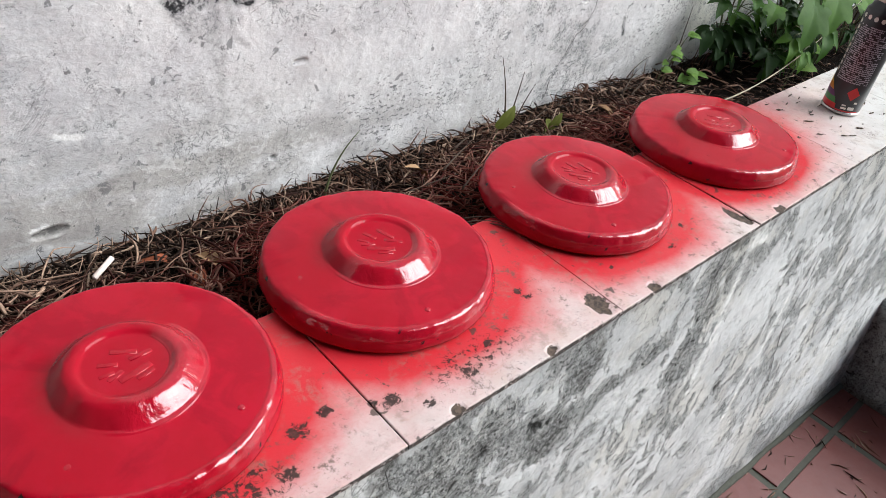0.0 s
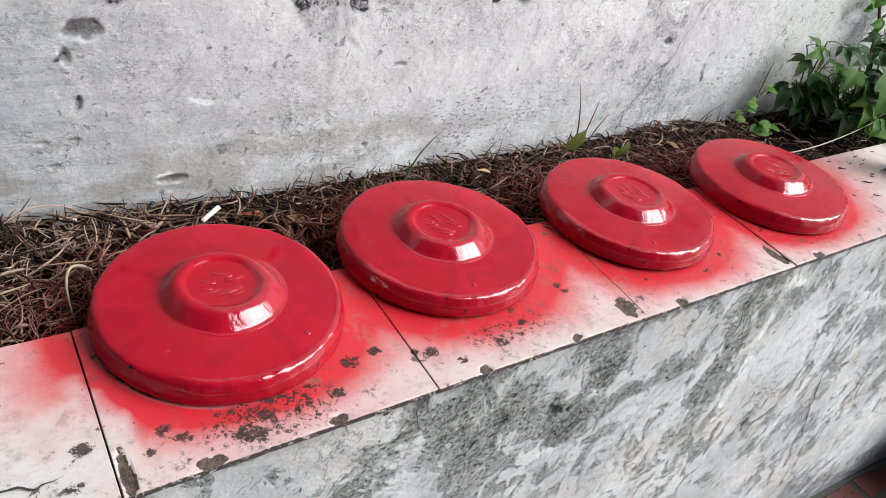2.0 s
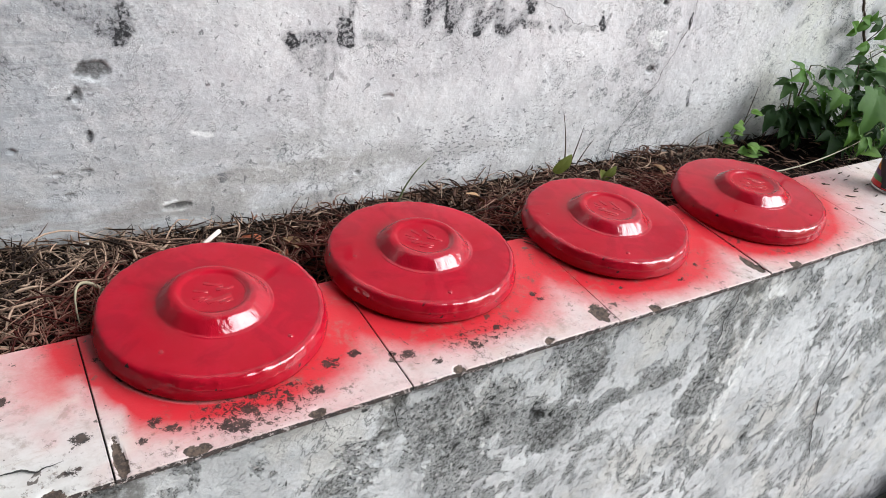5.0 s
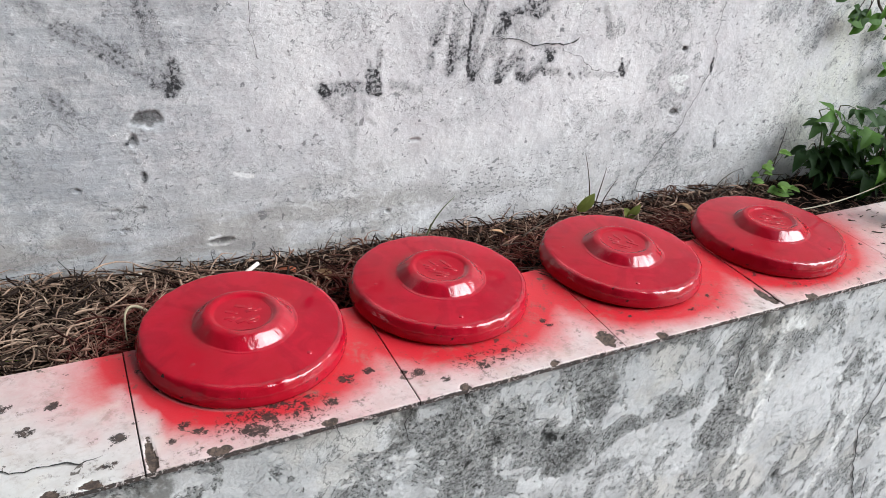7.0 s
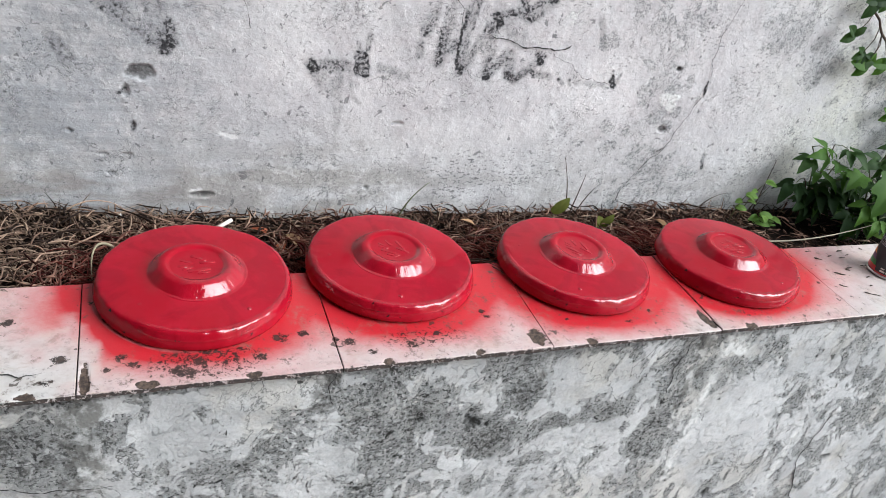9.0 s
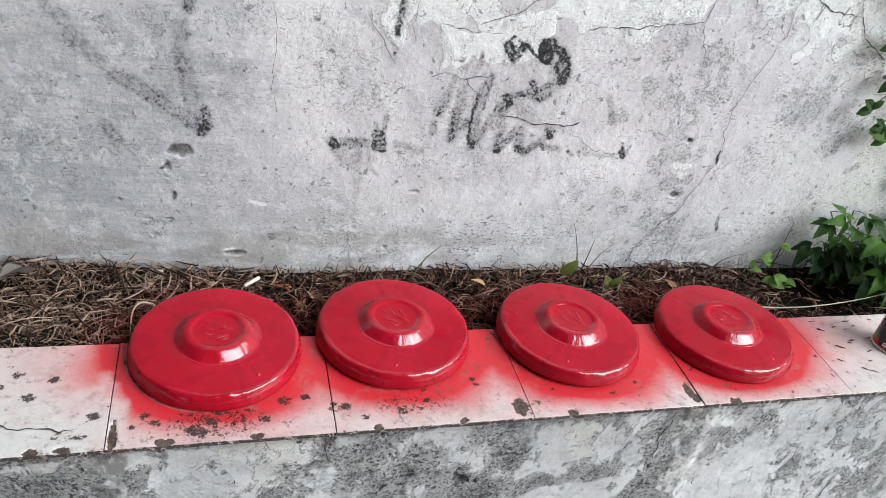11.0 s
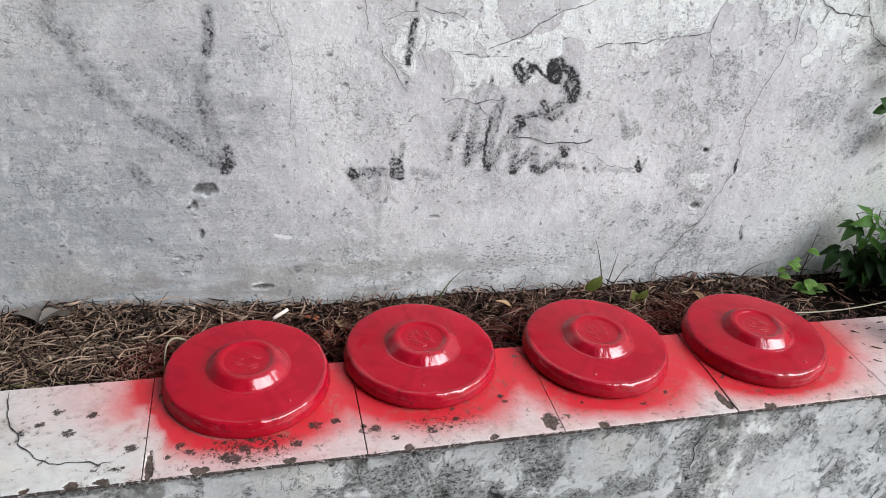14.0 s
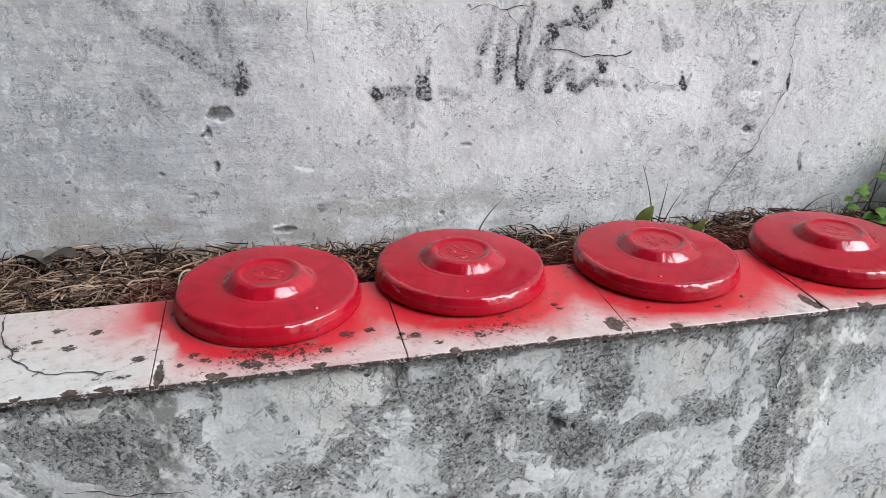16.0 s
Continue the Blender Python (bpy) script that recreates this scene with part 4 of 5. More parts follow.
TWIGS = [(1.25, 0.182), (1.315, 0.157), (1.291, 0.119), (1.271, 0.051), (1.285, 0.043), (1.326, 0.049), (1.39, 0.182), (1.41, 0.064), (1.254, 0.158), (1.30, 0.125), (1.335, 0.165), (1.43, 0.05), (1.236, 0.075), (1.29, 0.165), (1.318, 0.095), (1.262, 0.11), (1.345, 0.13), (1.30, 0.07), (1.33, 0.18), (1.42, 0.16), (1.46, 0.12), (1.44, 0.09)]


def cap_gap(x, y):
    """Distance to the nearest rim of the four caps (negative inside)."""
    return np.min([np.hypot(x - c[0], y - c[1]) - CAP_R for c in CAPS], axis=0)


def ledge_tile(k, parent):
    x0, x1, y0, y1 = TILE_W * k + 0.0007, TILE_W * (k + 1) - 0.0007, -0.004, TILE_D - 0.002
    step = 0.0026 if -2 < k < 5 else 0.012
    edge = 0.0007
    xs = np.concatenate([[x0], np.linspace(x0 + edge, x1 - edge, int((x1 - x0) / step)), [x1]])
    ys = np.concatenate([[y0], np.linspace(y0 + edge, y1 - edge, int((y1 - y0) / step)), [y1]])
    x, y = [a.ravel() for a in np.meshgrid(xs, ys, indexing="ij")]
    gap = cap_gap(x, y)
    rough = fbm(x * 16, y * 16, 52, 4) - 0.5
    reach = 0.068 + 0.05 * smooth(0.04, 0.17, y) + 0.05 * rough
    spray = np.exp(-(np.clip(gap, 0, 1) / reach) ** 1.12)
    spray *= 0.5 + 0.5 * smooth(-0.005, 0.05, y + 0.05 * (fbm(x * 9, y * 9, 57, 3) - 0.4))
    halo = 0.6 + 0.4 * smooth(0.001, 0.008, gap)
    spray = np.maximum(spray, 0.19 * smooth(-0.17, 0.02, x) * smooth(1.27, 1.15, x) * (0.25 + 1.4 * fbm(x * 14, y * 14, 58, 3)))
    spray = np.clip(spray * 1.12 * (1 - (1 - halo) * smooth(0.24, 0.08, x) * smooth(0.19, 0.15, y)), 0, 1)
    spray *= 1 - 0.35 * smooth(-0.005, -0.09, x + 0.05 * rough)
    spray *= 1 - 0.6 * smooth(0.03, -0.03, x + 0.3 * rough) * smooth(0.11, 0.03, y + 0.2 * rough)
    moss = 0.16 * smooth(0.5, 0.7, fbm(x * 30, y * 30, 61, 4)) * (1 - smooth(0.02, 0.1, y))
    for px, py, r in SPOTS:
        np.maximum(moss, 0.95 * (1 - smooth(0.4, 1.25, np.hypot((x - px) / 1.3, y - py) / r / 0.85)), out=moss)
    np.maximum(moss, 0.46 * (1 - smooth(0.3, 1.1, np.hypot((x - 0.14) / 2.0, y - 0.03) / 0.045)), out=moss)
    np.maximum(moss, 0.3 * (1 - smooth(0.3, 1.1, np.hypot((x - 0.42) / 3.0, y - 0.04) / 0.03)), out=moss)
    chip = np.zeros_like(x)
    for px, py, rx, ry in CHIPS:
        np.maximum(chip, 1 - smooth(0.45, 1.05, np.hypot((x - px) / rx, (y - py) / ry) + 0.9 * (fbm(x * 60, y * 60, 65, 3) - 0.5)), out=chip)
    rim = np.minimum(np.minimum(x - x0, x1 - x), np.minimum(y - y0, y1 - y))
    z = LEDGE - 0.0018 * chip - np.where(rim < 1e-6, edge, 0) + 0.0012 * math.sin(k * 2.3) * (x - x0) / TILE_W
    top = np.stack([x, y, z], 1).tolist()
    nx, ny, n = len(xs), len(ys), len(x)
    loop = [i * ny for i in range(nx)] + [(nx - 1) * ny + j for j in range(1, ny)] + [i * ny + ny - 1 for i in range(nx - 2, -1, -1)] + list(range(ny - 2, 0, -1))
    low = [(top[i][0], top[i][1], LEDGE - 0.0024) for i in loop] + [(top[i][0], top[i][1], LEDGE - TILE_T) for i in loop]
    m = len(loop)
    faces = grid_faces(nx, ny) + [[loop[i], n + i, n + (i + 1) % m, loop[(i + 1) % m]] for i in range(m)] + [[n + i, n + m + i, n + m + (i + 1) % m, n + (i + 1) % m] for i in range(m)] + [[n + m + i for i in range(m)][::-1]]
    ext = lambda v, s=1.0: np.concatenate([v, v[loop] * s, v[loop] * s])
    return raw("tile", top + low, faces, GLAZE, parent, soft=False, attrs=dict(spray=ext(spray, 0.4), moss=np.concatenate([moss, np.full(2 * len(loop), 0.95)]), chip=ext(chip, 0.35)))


def ledge(wall):
    part("mortar_bed", box(-2.4, END_X + 0.02, 0.003, 0.193, 0.9575, 0.9655), MORTAR, wall)
    for k in range(-4, 7):
        ledge_tile(k, wall)
    # crack across the first broken tile
    line = [(-0.199, 0.196), (-0.19, 0.139), (-0.163, 0.082), (-0.143, 0.057), (-0.121, 0.043), (-0.063, 0.031), (-0.035, 0.035)]
    v, f = ribbon(line, 0.0026, 91)
    raw("crack", [(x, y, LEDGE + 0.0009) for x, y in v], f, CRACK, wall)


# ---- soil and litter between the walls ----
def soil_z(x, y):
    gap = cap_gap(x, y)
    z = 0.900 + 0.022 * smooth(0.25, -0.15, x) + 0.024 * smooth(0.36, 0.2, y) - 0.012 * smooth(1.0, 1.6, x)
    hollow = smooth(0.05, -0.02, gap) * smooth(-0.05, 0.2, x)
    return z - 0.045 * hollow + 0.014 * (fbm(x * 14, y * 14, 101, 3) - 0.5)


def soil():
    xs, ys = np.arange(-2.4, END_X + 0.4, 0.012), np.linspace(0.193, 0.475, 26)
    x, y = [a.ravel() for a in np.meshgrid(xs, ys, indexing="ij")]
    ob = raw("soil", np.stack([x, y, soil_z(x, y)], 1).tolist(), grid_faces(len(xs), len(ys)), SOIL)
    return tagged(ob, "dark dry soil in the planter behind the tiles", "soil", kind="structure")


def strands(name, count, x, y, z, heading, length, arch, curl, width, spray=None):
    """Many thin bent three-sided blades in one mesh."""
    ts = np.linspace(0, 1, 6)
    side = heading + np.pi / 2
    px = x[:, None] + np.cos(heading)[:, None] * length[:, None] * (ts - 0.5) + np.cos(side)[:, None] * (curl * length)[:, None] * (4 * (ts - 0.5) ** 2 - 0.5)
    py = y[:, None] + np.sin(heading)[:, None] * length[:, None] * (ts - 0.5) + np.sin(side)[:, None] * (curl * length)[:, None] * (4 * (ts - 0.5) ** 2 - 0.5)
    py = np.clip(py, 0.2035, WALL_Y - 0.008)
    pz = z[:, None] + arch[:, None] * length[:, None] * (1 - 4 * (ts - 0.5) ** 2)
    inside = cap_gap(px, py) < 0.004
    pz = np.where(inside, np.minimum(pz, LEDGE - 0.006), pz)
    w = width[:, None] * np.array([0.6, 1, 1, 0.9, 0.7, 0.25])
    nx, ny = np.cos(side)[:, None], np.sin(side)[:, None]
    tri = [np.stack([px + nx * w, py + ny * w, pz], -1), np.stack([px - nx * w, py - ny * w, pz], -1), np.stack([px, py, pz + 1.3 * w], -1)]
    v = np.stack(tri, 2).reshape(-1, 3)
    base = (np.arange(count) * 18)[:, None, None] + (np.arange(5) * 3)[None, :, None]
    quads = [base + np.array([[0, 1, 4, 3]]), base + np.array([[1, 2, 5, 4]]), base + np.array([[2, 0, 3, 5]])]
    faces = np.concatenate([q.reshape(-1, 4) for q in quads]).tolist()
    red = np.repeat(smooth(0.12, 0.0, cap_gap(x, y)), 18)
    return raw(name, v.tolist(), faces, NEEDLE, attrs={"spray": red})


def needles():
    rs = np.random.RandomState(4)
    n = 15000
    x = rs.uniform(-0.75, END_X - 0.05, n)
    y = 0.208 + (WALL_Y - 0.222) * rs.rand(n)
    dense = 0.1 + 0.9 * smooth(1.4, 1.05, x)
    keep = (rs.rand(n) < dense) & (cap_gap(x, y) > -0.06 + 0.05 * rs.rand(n))
    x, y = x[keep], y[keep]
    n = len(x)
    length = (0.016 + 0.06 * rs.rand(n) ** 1.5) * np.where(x < 0.2, 1.15, 0.9)
    z = soil_z(x, y) + 0.001 + 0.026 * rs.rand(n) ** 1.6
    heading = rs.uniform(0, np.pi, n)
    a = strands("needle_litter", n, x, y, z, heading, length, rs.normal(0.03, 0.09, n), rs.normal(0, 0.11, n), 0.00055 + 0.0012 * rs.rand(n) ** 2)
    tagged(a, "dry brown grass and needle litter on the planter soil", "plant litter", kind="stuff")
    # broader bits of bark and straw lying on top
    n = 900
    x, y = rs.uniform(-0.7, 1.6, n), rs.uniform(0.215, WALL_Y - 0.02, n)
    keep = cap_gap(x, y) > 0.0
    x, y = x[keep], y[keep]
    n = len(x)
    bits = strands("bark_bits", n, x, y, soil_z(x, y) + 0.012 + 0.016 * rs.rand(n), rs.uniform(0, np.pi, n), 0.012 + 0.03 * rs.rand(n) ** 2, rs.normal(0.02, 0.08, n), rs.normal(0, 0.1, n), 0.0012 + 0.0018 * rs.rand(n) ** 2)
    tagged(bits, "dry bark and straw bits on the planter soil", "plant litter", kind="stuff")
    # short upright dead stubs along the foot of the wall
    n = 420
    bm_v, bm_f = [], []
    for k in range(n):
        px, py = rs.uniform(-0.7, 1.5), rs.uniform(0.40, 0.448)
        if cap_gap(np.array(px), np.array(py)) < 0.01:
            continue
        h, w = 0.012 + 0.032 * rs.rand() ** 2, rs.uniform(0.0006, 0.0014)
        lx, ly = rs.normal(0, 0.3) * h, -abs(rs.normal(0, 0.15)) * h
        z0 = float(soil_z(np.array(px), np.array(py))) - 0.003
        b = len(bm_v)
        for t, s in ((0, 1), (0.5, 0.9), (1, 0.3)):
            cx, cy, cz = px + lx * t * (1 + 0.6 * t), py + ly * t, z0 + h * t + 0.006 * (t > 0)
            bm_v += [(cx + w * s, cy, cz), (cx - w * s, cy + w * s, cz), (cx - w * s * 0.3, cy - w * s, cz)]
        for r in (0, 3):
            bm_f += [(b + r + i, b + r + (i + 1) % 3, b + r + 3 + (i + 1) % 3, b + r + 3 + i) for i in range(3)]
    st = raw("dead_stubs", bm_v, bm_f, NEEDLE)
    tagged(st, "short dead grass stubs along the wall's foot", "plant litter", kind="stuff")


# ---- red wheel caps ----
def wheel_cap():
    root = new("wheel_cap")
    prof = [(0.118, 0.0014), (0.1232, 0.0), (0.1250, 0.0008), (0.1261, 0.0030), (0.1264, 0.0060), (0.1261, 0.0090), (0.1253, 0.0125), (0.1242, 0.0160), (0.1230, 0.0194), (0.1221, 0.0218), (0.1213, 0.0233), (0.1203, 0.0244), (0.1190, 0.0251), (0.1170, 0.0256), (0.1145, 0.0259), (0.112, 0.0262), (0.106, 0.0266), (0.100, 0.0271), (0.092, 0.0276), (0.085, 0.0280), (0.078, 0.0284), (0.072, 0.0287),
            (0.0655, 0.0291), (0.0628, 0.0294), (0.0612, 0.0298), (0.0602, 0.0303), (0.0594, 0.0309), (0.0588, 0.0315), (0.0540, 0.0361), (0.0492, 0.0405), (0.0483, 0.0412), (0.0472, 0.0419), (0.0455, 0.0426), (0.0435, 0.0430), (0.0410, 0.0431), (0.0390, 0.0428), (0.0374, 0.0421), (0.0361, 0.0411), (0.0348, 0.0404), (0.0330, 0.0401), (0.02, 0.0402), (0, 0.0402)]
    bm = revolve(prof, 300)
    for v in bm.verts:
        r, z = math.hypot(v.co.x, v.co.y), v.co.z
        at = Vector((v.co.x, v.co.y, z * 1.4))
        if r > 0.104:
            # runs and sags of thick paint round the rim
            sag = noise.noise(at * 70) + 0.7 * noise.noise(at * 150 + Vector((3, 1, 2))) + 0.5 * noise.noise(at * 34)
            s = 1 + 0.0056 * sag * min(1, (r - 0.104) / 0.012)
            v.co.x, v.co.y = v.co.x * s, v.co.y * s
            v.co.z += 0.0010 * (noise.noise(at * 95 + Vector((9, 0, 0))) + 0.6 * noise.noise(at * 30)) * min(1, z / 0.01) * min(1, (r - 0.104) / 0.01)
        elif 0.044 < r < 0.061:
            v.co.z += 0.0009 * (noise.noise(at * 60) + 0.6 * noise.noise(at * 120))
        v.co.z += 0.0005 * noise.noise(at * 16) * min(1, z / 0.01)
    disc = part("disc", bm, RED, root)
    co = np.empty(len(disc.data.vertices) * 3)
    disc.data.vertices.foreach_get("co", co)
    r = np.hypot(co[0::3], co[1::3])
    ang = np.arctan2(co[1::3], co[0::3])
    front = smooth(0.0, 0.5, np.cos(ang + 1.15))
    lip = smooth(0.1135, 0.1175, r) * smooth(0.0, 0.5, np.cos(ang + 1.2)) * smooth(0.010, 0.018, co[2::3])
    dusty = (1 - lip) * (1 - front * smooth(0.066, 0.063, r) * smooth(0.032, 0.035, r))
    # mask of the shade painted behind the hub's left foot
    hub_shade = smooth(0.4, 1.0, np.cos(ang - 2.7)) * smooth(0.046, 0.056, r) * smooth(0.08, 0.06, r)
    for key, values in (("dusty", dusty), ("rim", smooth(0.116, 0.122, r)), ("hub_shade", hub_shade)):
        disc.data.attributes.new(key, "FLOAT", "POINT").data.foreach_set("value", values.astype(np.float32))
    # faint slanted strips of the pressed emblem
    for ax, ay, bx, by, w in ((-0.015, 0.015, -0.005, 0.005, 0.0013), (0.001, 0.019, 0.014, 0.004, 0.0016), (0.005, 0.001, 0.022, -0.004, 0.0013), (-0.016, -0.011, 0.011, -0.015, 0.0022), (-0.023, 0.004, -0.013, 0.0, 0.0010), (-0.021, -0.004, -0.008, -0.004, 0.0012), (-0.006, -0.020, 0.008, -0.021, 0.0010)):
        d = Vector((bx - ax, by - ay, 0)).normalized()
        n = Vector((-d.y, d.x, 0))
        strip = bmesh.new()
        ring = []
        for grow, z in ((0.0009, 0.0398), (0.0008, 0.0405), (0.0002, 0.0407)):
            ring.append([strip.verts.new(Vector((px, py, z)) + d * sd_ * (0.0 + grow) + n * sn * (w + grow)) for px, py, sd_, sn in ((ax, ay, -1, 1), (ax, ay, -1, -1), (bx, by, 1, -1), (bx, by, 1, 1))])
        for lo, hi in zip(ring[:-1], ring[1:]):
            for q in range(4):
                strip.faces.new((lo[q], lo[(q + 1) % 4], hi[(q + 1) % 4], hi[q]))
        strip.faces.new(ring[-1])
        strip_ob = part("emblem_strip", strip, RED, disc)
        strip_ob.data.attributes.new("dusty", "FLOAT", "POINT").data.foreach_set("value", [0.55] * len(strip_ob.data.vertices))
    # a few blisters of thick paint towards the rim
    for bx, by, br in ((-0.087, -0.033, 0.0046), (0.026, -0.097, 0.0034)):
        dome = revolve([(br, -0.0006), (br * 0.93, 0.0002), (br * 0.7, 0.0007), (br * 0.35, 0.0010), (0, 0.0011)], 16)
        for v in dome.verts:
            v.co += Vector((bx, by, 0.0269))
        blister = part("paint_blister", dome, RED, disc)
        blister.data.attributes.new("dusty", "FLOAT", "POINT").data.foreach_set("value", [0.0] * len(blister.data.vertices))
    return tagged(root, "old domed wheel cap freshly sprayed glossy red", "wheel cap", "row of red wheel caps")


def place_caps():
    first = wheel_cap()
    for k, (x, y, tx, ty, turn) in enumerate(CAPS):
        m = Matrix.Translation((x, y - 0.002, LEDGE + 0.0012)) @ pose(0, 0, 0, tx, ty, 0) @ pose(0, 0, 0, 0, 0, turn)
        if k == 0:
            first.matrix_world = m
        else:
            copy_thing(first, m)


# ---- floor and closing walls ----
def floor():
    bm = box(-2.4, END_X + 0.6, -3.2, 0.2, -0.12, -0.004)
    ob = part("floor", bm, GROUT, soft=False)
    tagged(ob, "worn red floor tiles with dark mossy joints", "floor", kind="structure")
    shapes = {}
    for i in range(-10, 4):
        for j in range(0, 10):
            x0, x1 = 1.509 + 0.315 * i, 1.509 + 0.315 * i + 0.293
            y1 = -0.148 - 0.315 * (j - 1) if j else -0.0
            y0 = y1 - 0.293 if j else -0.132
            if x1 > END_X + 0.3 or x0 < -2.4:
                continue
            key = (j > 0)
            if key not in shapes:
                b = box(-0.1465, 0.1465, -(y1 - y0) / 2, (y1 - y0) / 2, -0.006, 0.0, 0.0015)
                me = bpy.data.meshes.new("tile")
                b.to_mesh(me)
                b.free()
                me.materials.append(FLOOR)
                shapes[key] = me
            t = new("tile", shapes[key])
            t.location, t.parent = ((x0 + x1) / 2, (y0 + y1) / 2, random.Random(i * 31 + j).uniform(-0.001, 0.001)), ob
    return ob


def floor_debris():
    rs = np.random.RandomState(12)
    verts, faces = [], []
    for k in range(260):
        x, y = rs.uniform(1.1, END_X - 0.03), -0.06 - 0.8 * rs.rand() ** 1.5
        a, length, w = rs.uniform(0, np.pi), 0.004 + 0.03 * rs.rand() ** 3, rs.uniform(0.0008, 0.0025)
        d, s = Vector((math.cos(a), math.sin(a), 0)) * length, Vector((-math.sin(a), math.cos(a), 0)) * w
        p, n = Vector((x, y, 0.0012)), len(verts)
        bow = s * rs.uniform(-3, 3)
        for q, t in ((p - d, 0.4), (p + bow, 1.0), (p + d, 0.3)):
            verts += [tuple(q + s * t), tuple(q - s * t), tuple(q + Vector((0, 0, w * 1.4 * t)))]
        for o in (0, 3):
            faces += [(n + o + i, n + o + (i + 1) % 3, n + o + 3 + (i + 1) % 3, n + o + 3 + i) for i in range(3)]
    tagged(raw("floor_litter", verts, faces, NEEDLE), "dry twig and leaf crumbs scattered on the red floor", "plant litter", kind="stuff")


def closing_walls():
    xs, zs = np.linspace(-3.2, 0.03, 30), np.linspace(0, 0.32, 10)
    y, z = [a.ravel() for a in np.meshgrid(xs, zs, indexing="ij")]
    x = END_X + 0.006 * (fbm(y * 5, z * 5, 141, 3) - 0.5)
    n = len(x)
    ob = raw("wall_return", np.stack([x, y, z], 1).tolist(), grid_faces(len(xs), len(zs)), FRONT, attrs=dict(mould=np.full(n, 0.75)))
    tagged(ob, "dark mouldy return of the low wall at the floor's end", "wall", kind="structure")
    solid = ob.modifiers.new("thickness", "SOLIDIFY")
    solid.thickness, solid.offset = 0.19, -1
    # unseen walls and slab, added to block sky light and darken reflections
    paint = plain("blocker_paint", (0.13, 0.1, 0.085), 0.85)
    for name, b, label, cat in (("wall_house", (-3.4, 1.2, -2.6, -2.4, 0, 2.7), "plain unseen wall added behind the camera to darken reflections", "wall"), ("wall_porch_end", (-3.6, -3.4, -2.6, 0.455, 0, 2.7), "plain unseen wall added at the left to keep out sky light", "wall"), ("ceiling_porch", (-3.6, 0.55, -2.6, 0.4, 2.7, 2.82), "plain unseen slab added overhead to cut sky light and reflections", "ceiling")):
        tagged(part(name, box(*b), paint, soft=False), label, cat, kind="structure")
    ground = part("ground", box(-60, 60, -80, 60, -0.5, -0.14), plain("bare_ground", (0.16, 0.14, 0.11), 0.95, spread=0.4, scale=3), soft=False)
    tagged(ground, "bare earth round the yard", "ground", kind="structure")


# ---- plants ----
def leaf_mesh(name, material, length, lobes=3, depth=0.35, cup=0.25, droop=0.3):
    """A leaf that starts at the origin and grows along +y, folded at its midrib; with lobes over 1 it is palmate and pointed."""
    n, rings = 60, 4
    tips = {1: [(0, 1.0, 1.6)], 3: [(0, 1.05, 0.62), (0.85, 0.8, 0.5), (-0.85, 0.8, 0.5)], 5: [(0, 1.08, 0.5), (0.72, 0.9, 0.44), (-0.72, 0.9, 0.44), (1.5, 0.6, 0.42), (-1.5, 0.6, 0.42)]}[lobes]
    def outline(a):
        if lobes == 1:
            return 0.42 + 0.2 * math.cos(a) ** 2 * (1 if abs(a) < 1.57 else 0.6) + 0.13 * math.exp(-(a / 0.22) ** 2)
        r = 0.2
        for at, size, wide in tips:
            d = abs((a - at + math.pi) % (2 * math.pi) - math.pi)
            r = max(r, size * (1 - depth) + size * depth * max(0, 1 - (d / wide) ** 1.25) if d < wide * 1.3 else 0.2)
        return r * 0.72 + 0.012 * math.cos(a * 29)
    cy = 0.4 if lobes == 1 else 0.24
    verts, faces = [(0, cy * length, 0)], []
    for r in range(1, rings + 1):
        for k in range(n):
            a = -math.pi + 2 * math.pi * k / n
            rad = outline(a) * r / rings
            x, y = math.sin(a) * rad * 0.85, cy + math.cos(a) * rad
            z = cup * abs(x) - droop * max(0, y - 0.2) ** 2 - 0.25 * x * x + 0.04 * math.sin(11 * y + 3 * x) * abs(x)
            verts.append((x * length, y * length, z * length))
    for k in range(n):
        faces.append((0, 1 + k, 1 + (k + 1) % n))
        for r in range(rings - 1):
            p, q = 1 + r * n, 1 + (r + 1) * n
            faces.append((p + k, q + k, q + (k + 1) % n, p + (k + 1) % n))
    me = bpy.data.meshes.new(name)
    me.from_pydata(verts, [], faces)
    me.materials.append(material)
    me.polygons.foreach_set("use_smooth", [True] * len(me.polygons))
    return me


def compound_leaf(name, material, length, count):
    """A leaf of pointed, toothed leaflets that spread from one stalk."""
    verts, faces = [], []
    n = 9
    for k in range(count):
        a = (k - (count - 1) / 2) * (1.0 if count == 3 else 0.72)
        size = length * (1.0 - 0.24 * abs(k - (count - 1) / 2))
        ca, sa = math.cos(a), math.sin(a)
        base = len(verts)
        for i in range(n + 1):
            t = i / n
            wide = 0.225 * math.sin(math.pi * min(1, t ** 0.75)) ** 0.9 * (1 - 0.25 * t) * (1 + 0.14 * (i % 2)) + 0.004
            for side, lift in ((-1, 1), (-0.5, 0.45), (0, 0), (0.5, 0.45), (1, 1)):
                u, v = side * wide, 0.12 + t * 0.9
                z = 0.3 * abs(u) * lift - 0.42 * t * t + 0.03 * math.sin(9 * t + 2 * k)
                verts.append(((u * ca + v * sa) * size, (v * ca - u * sa) * size, z * size))
        for i in range(n):
            for j in range(4):
                p = base + i * 5 + j
                faces.append((p, p + 1, p + 6, p + 5))
    me = bpy.data.meshes.new(name)
    me.from_pydata(verts, [], faces)
    me.materials.append(material)
    me.polygons.foreach_set("use_smooth", [True] * len(me.polygons))
    return me


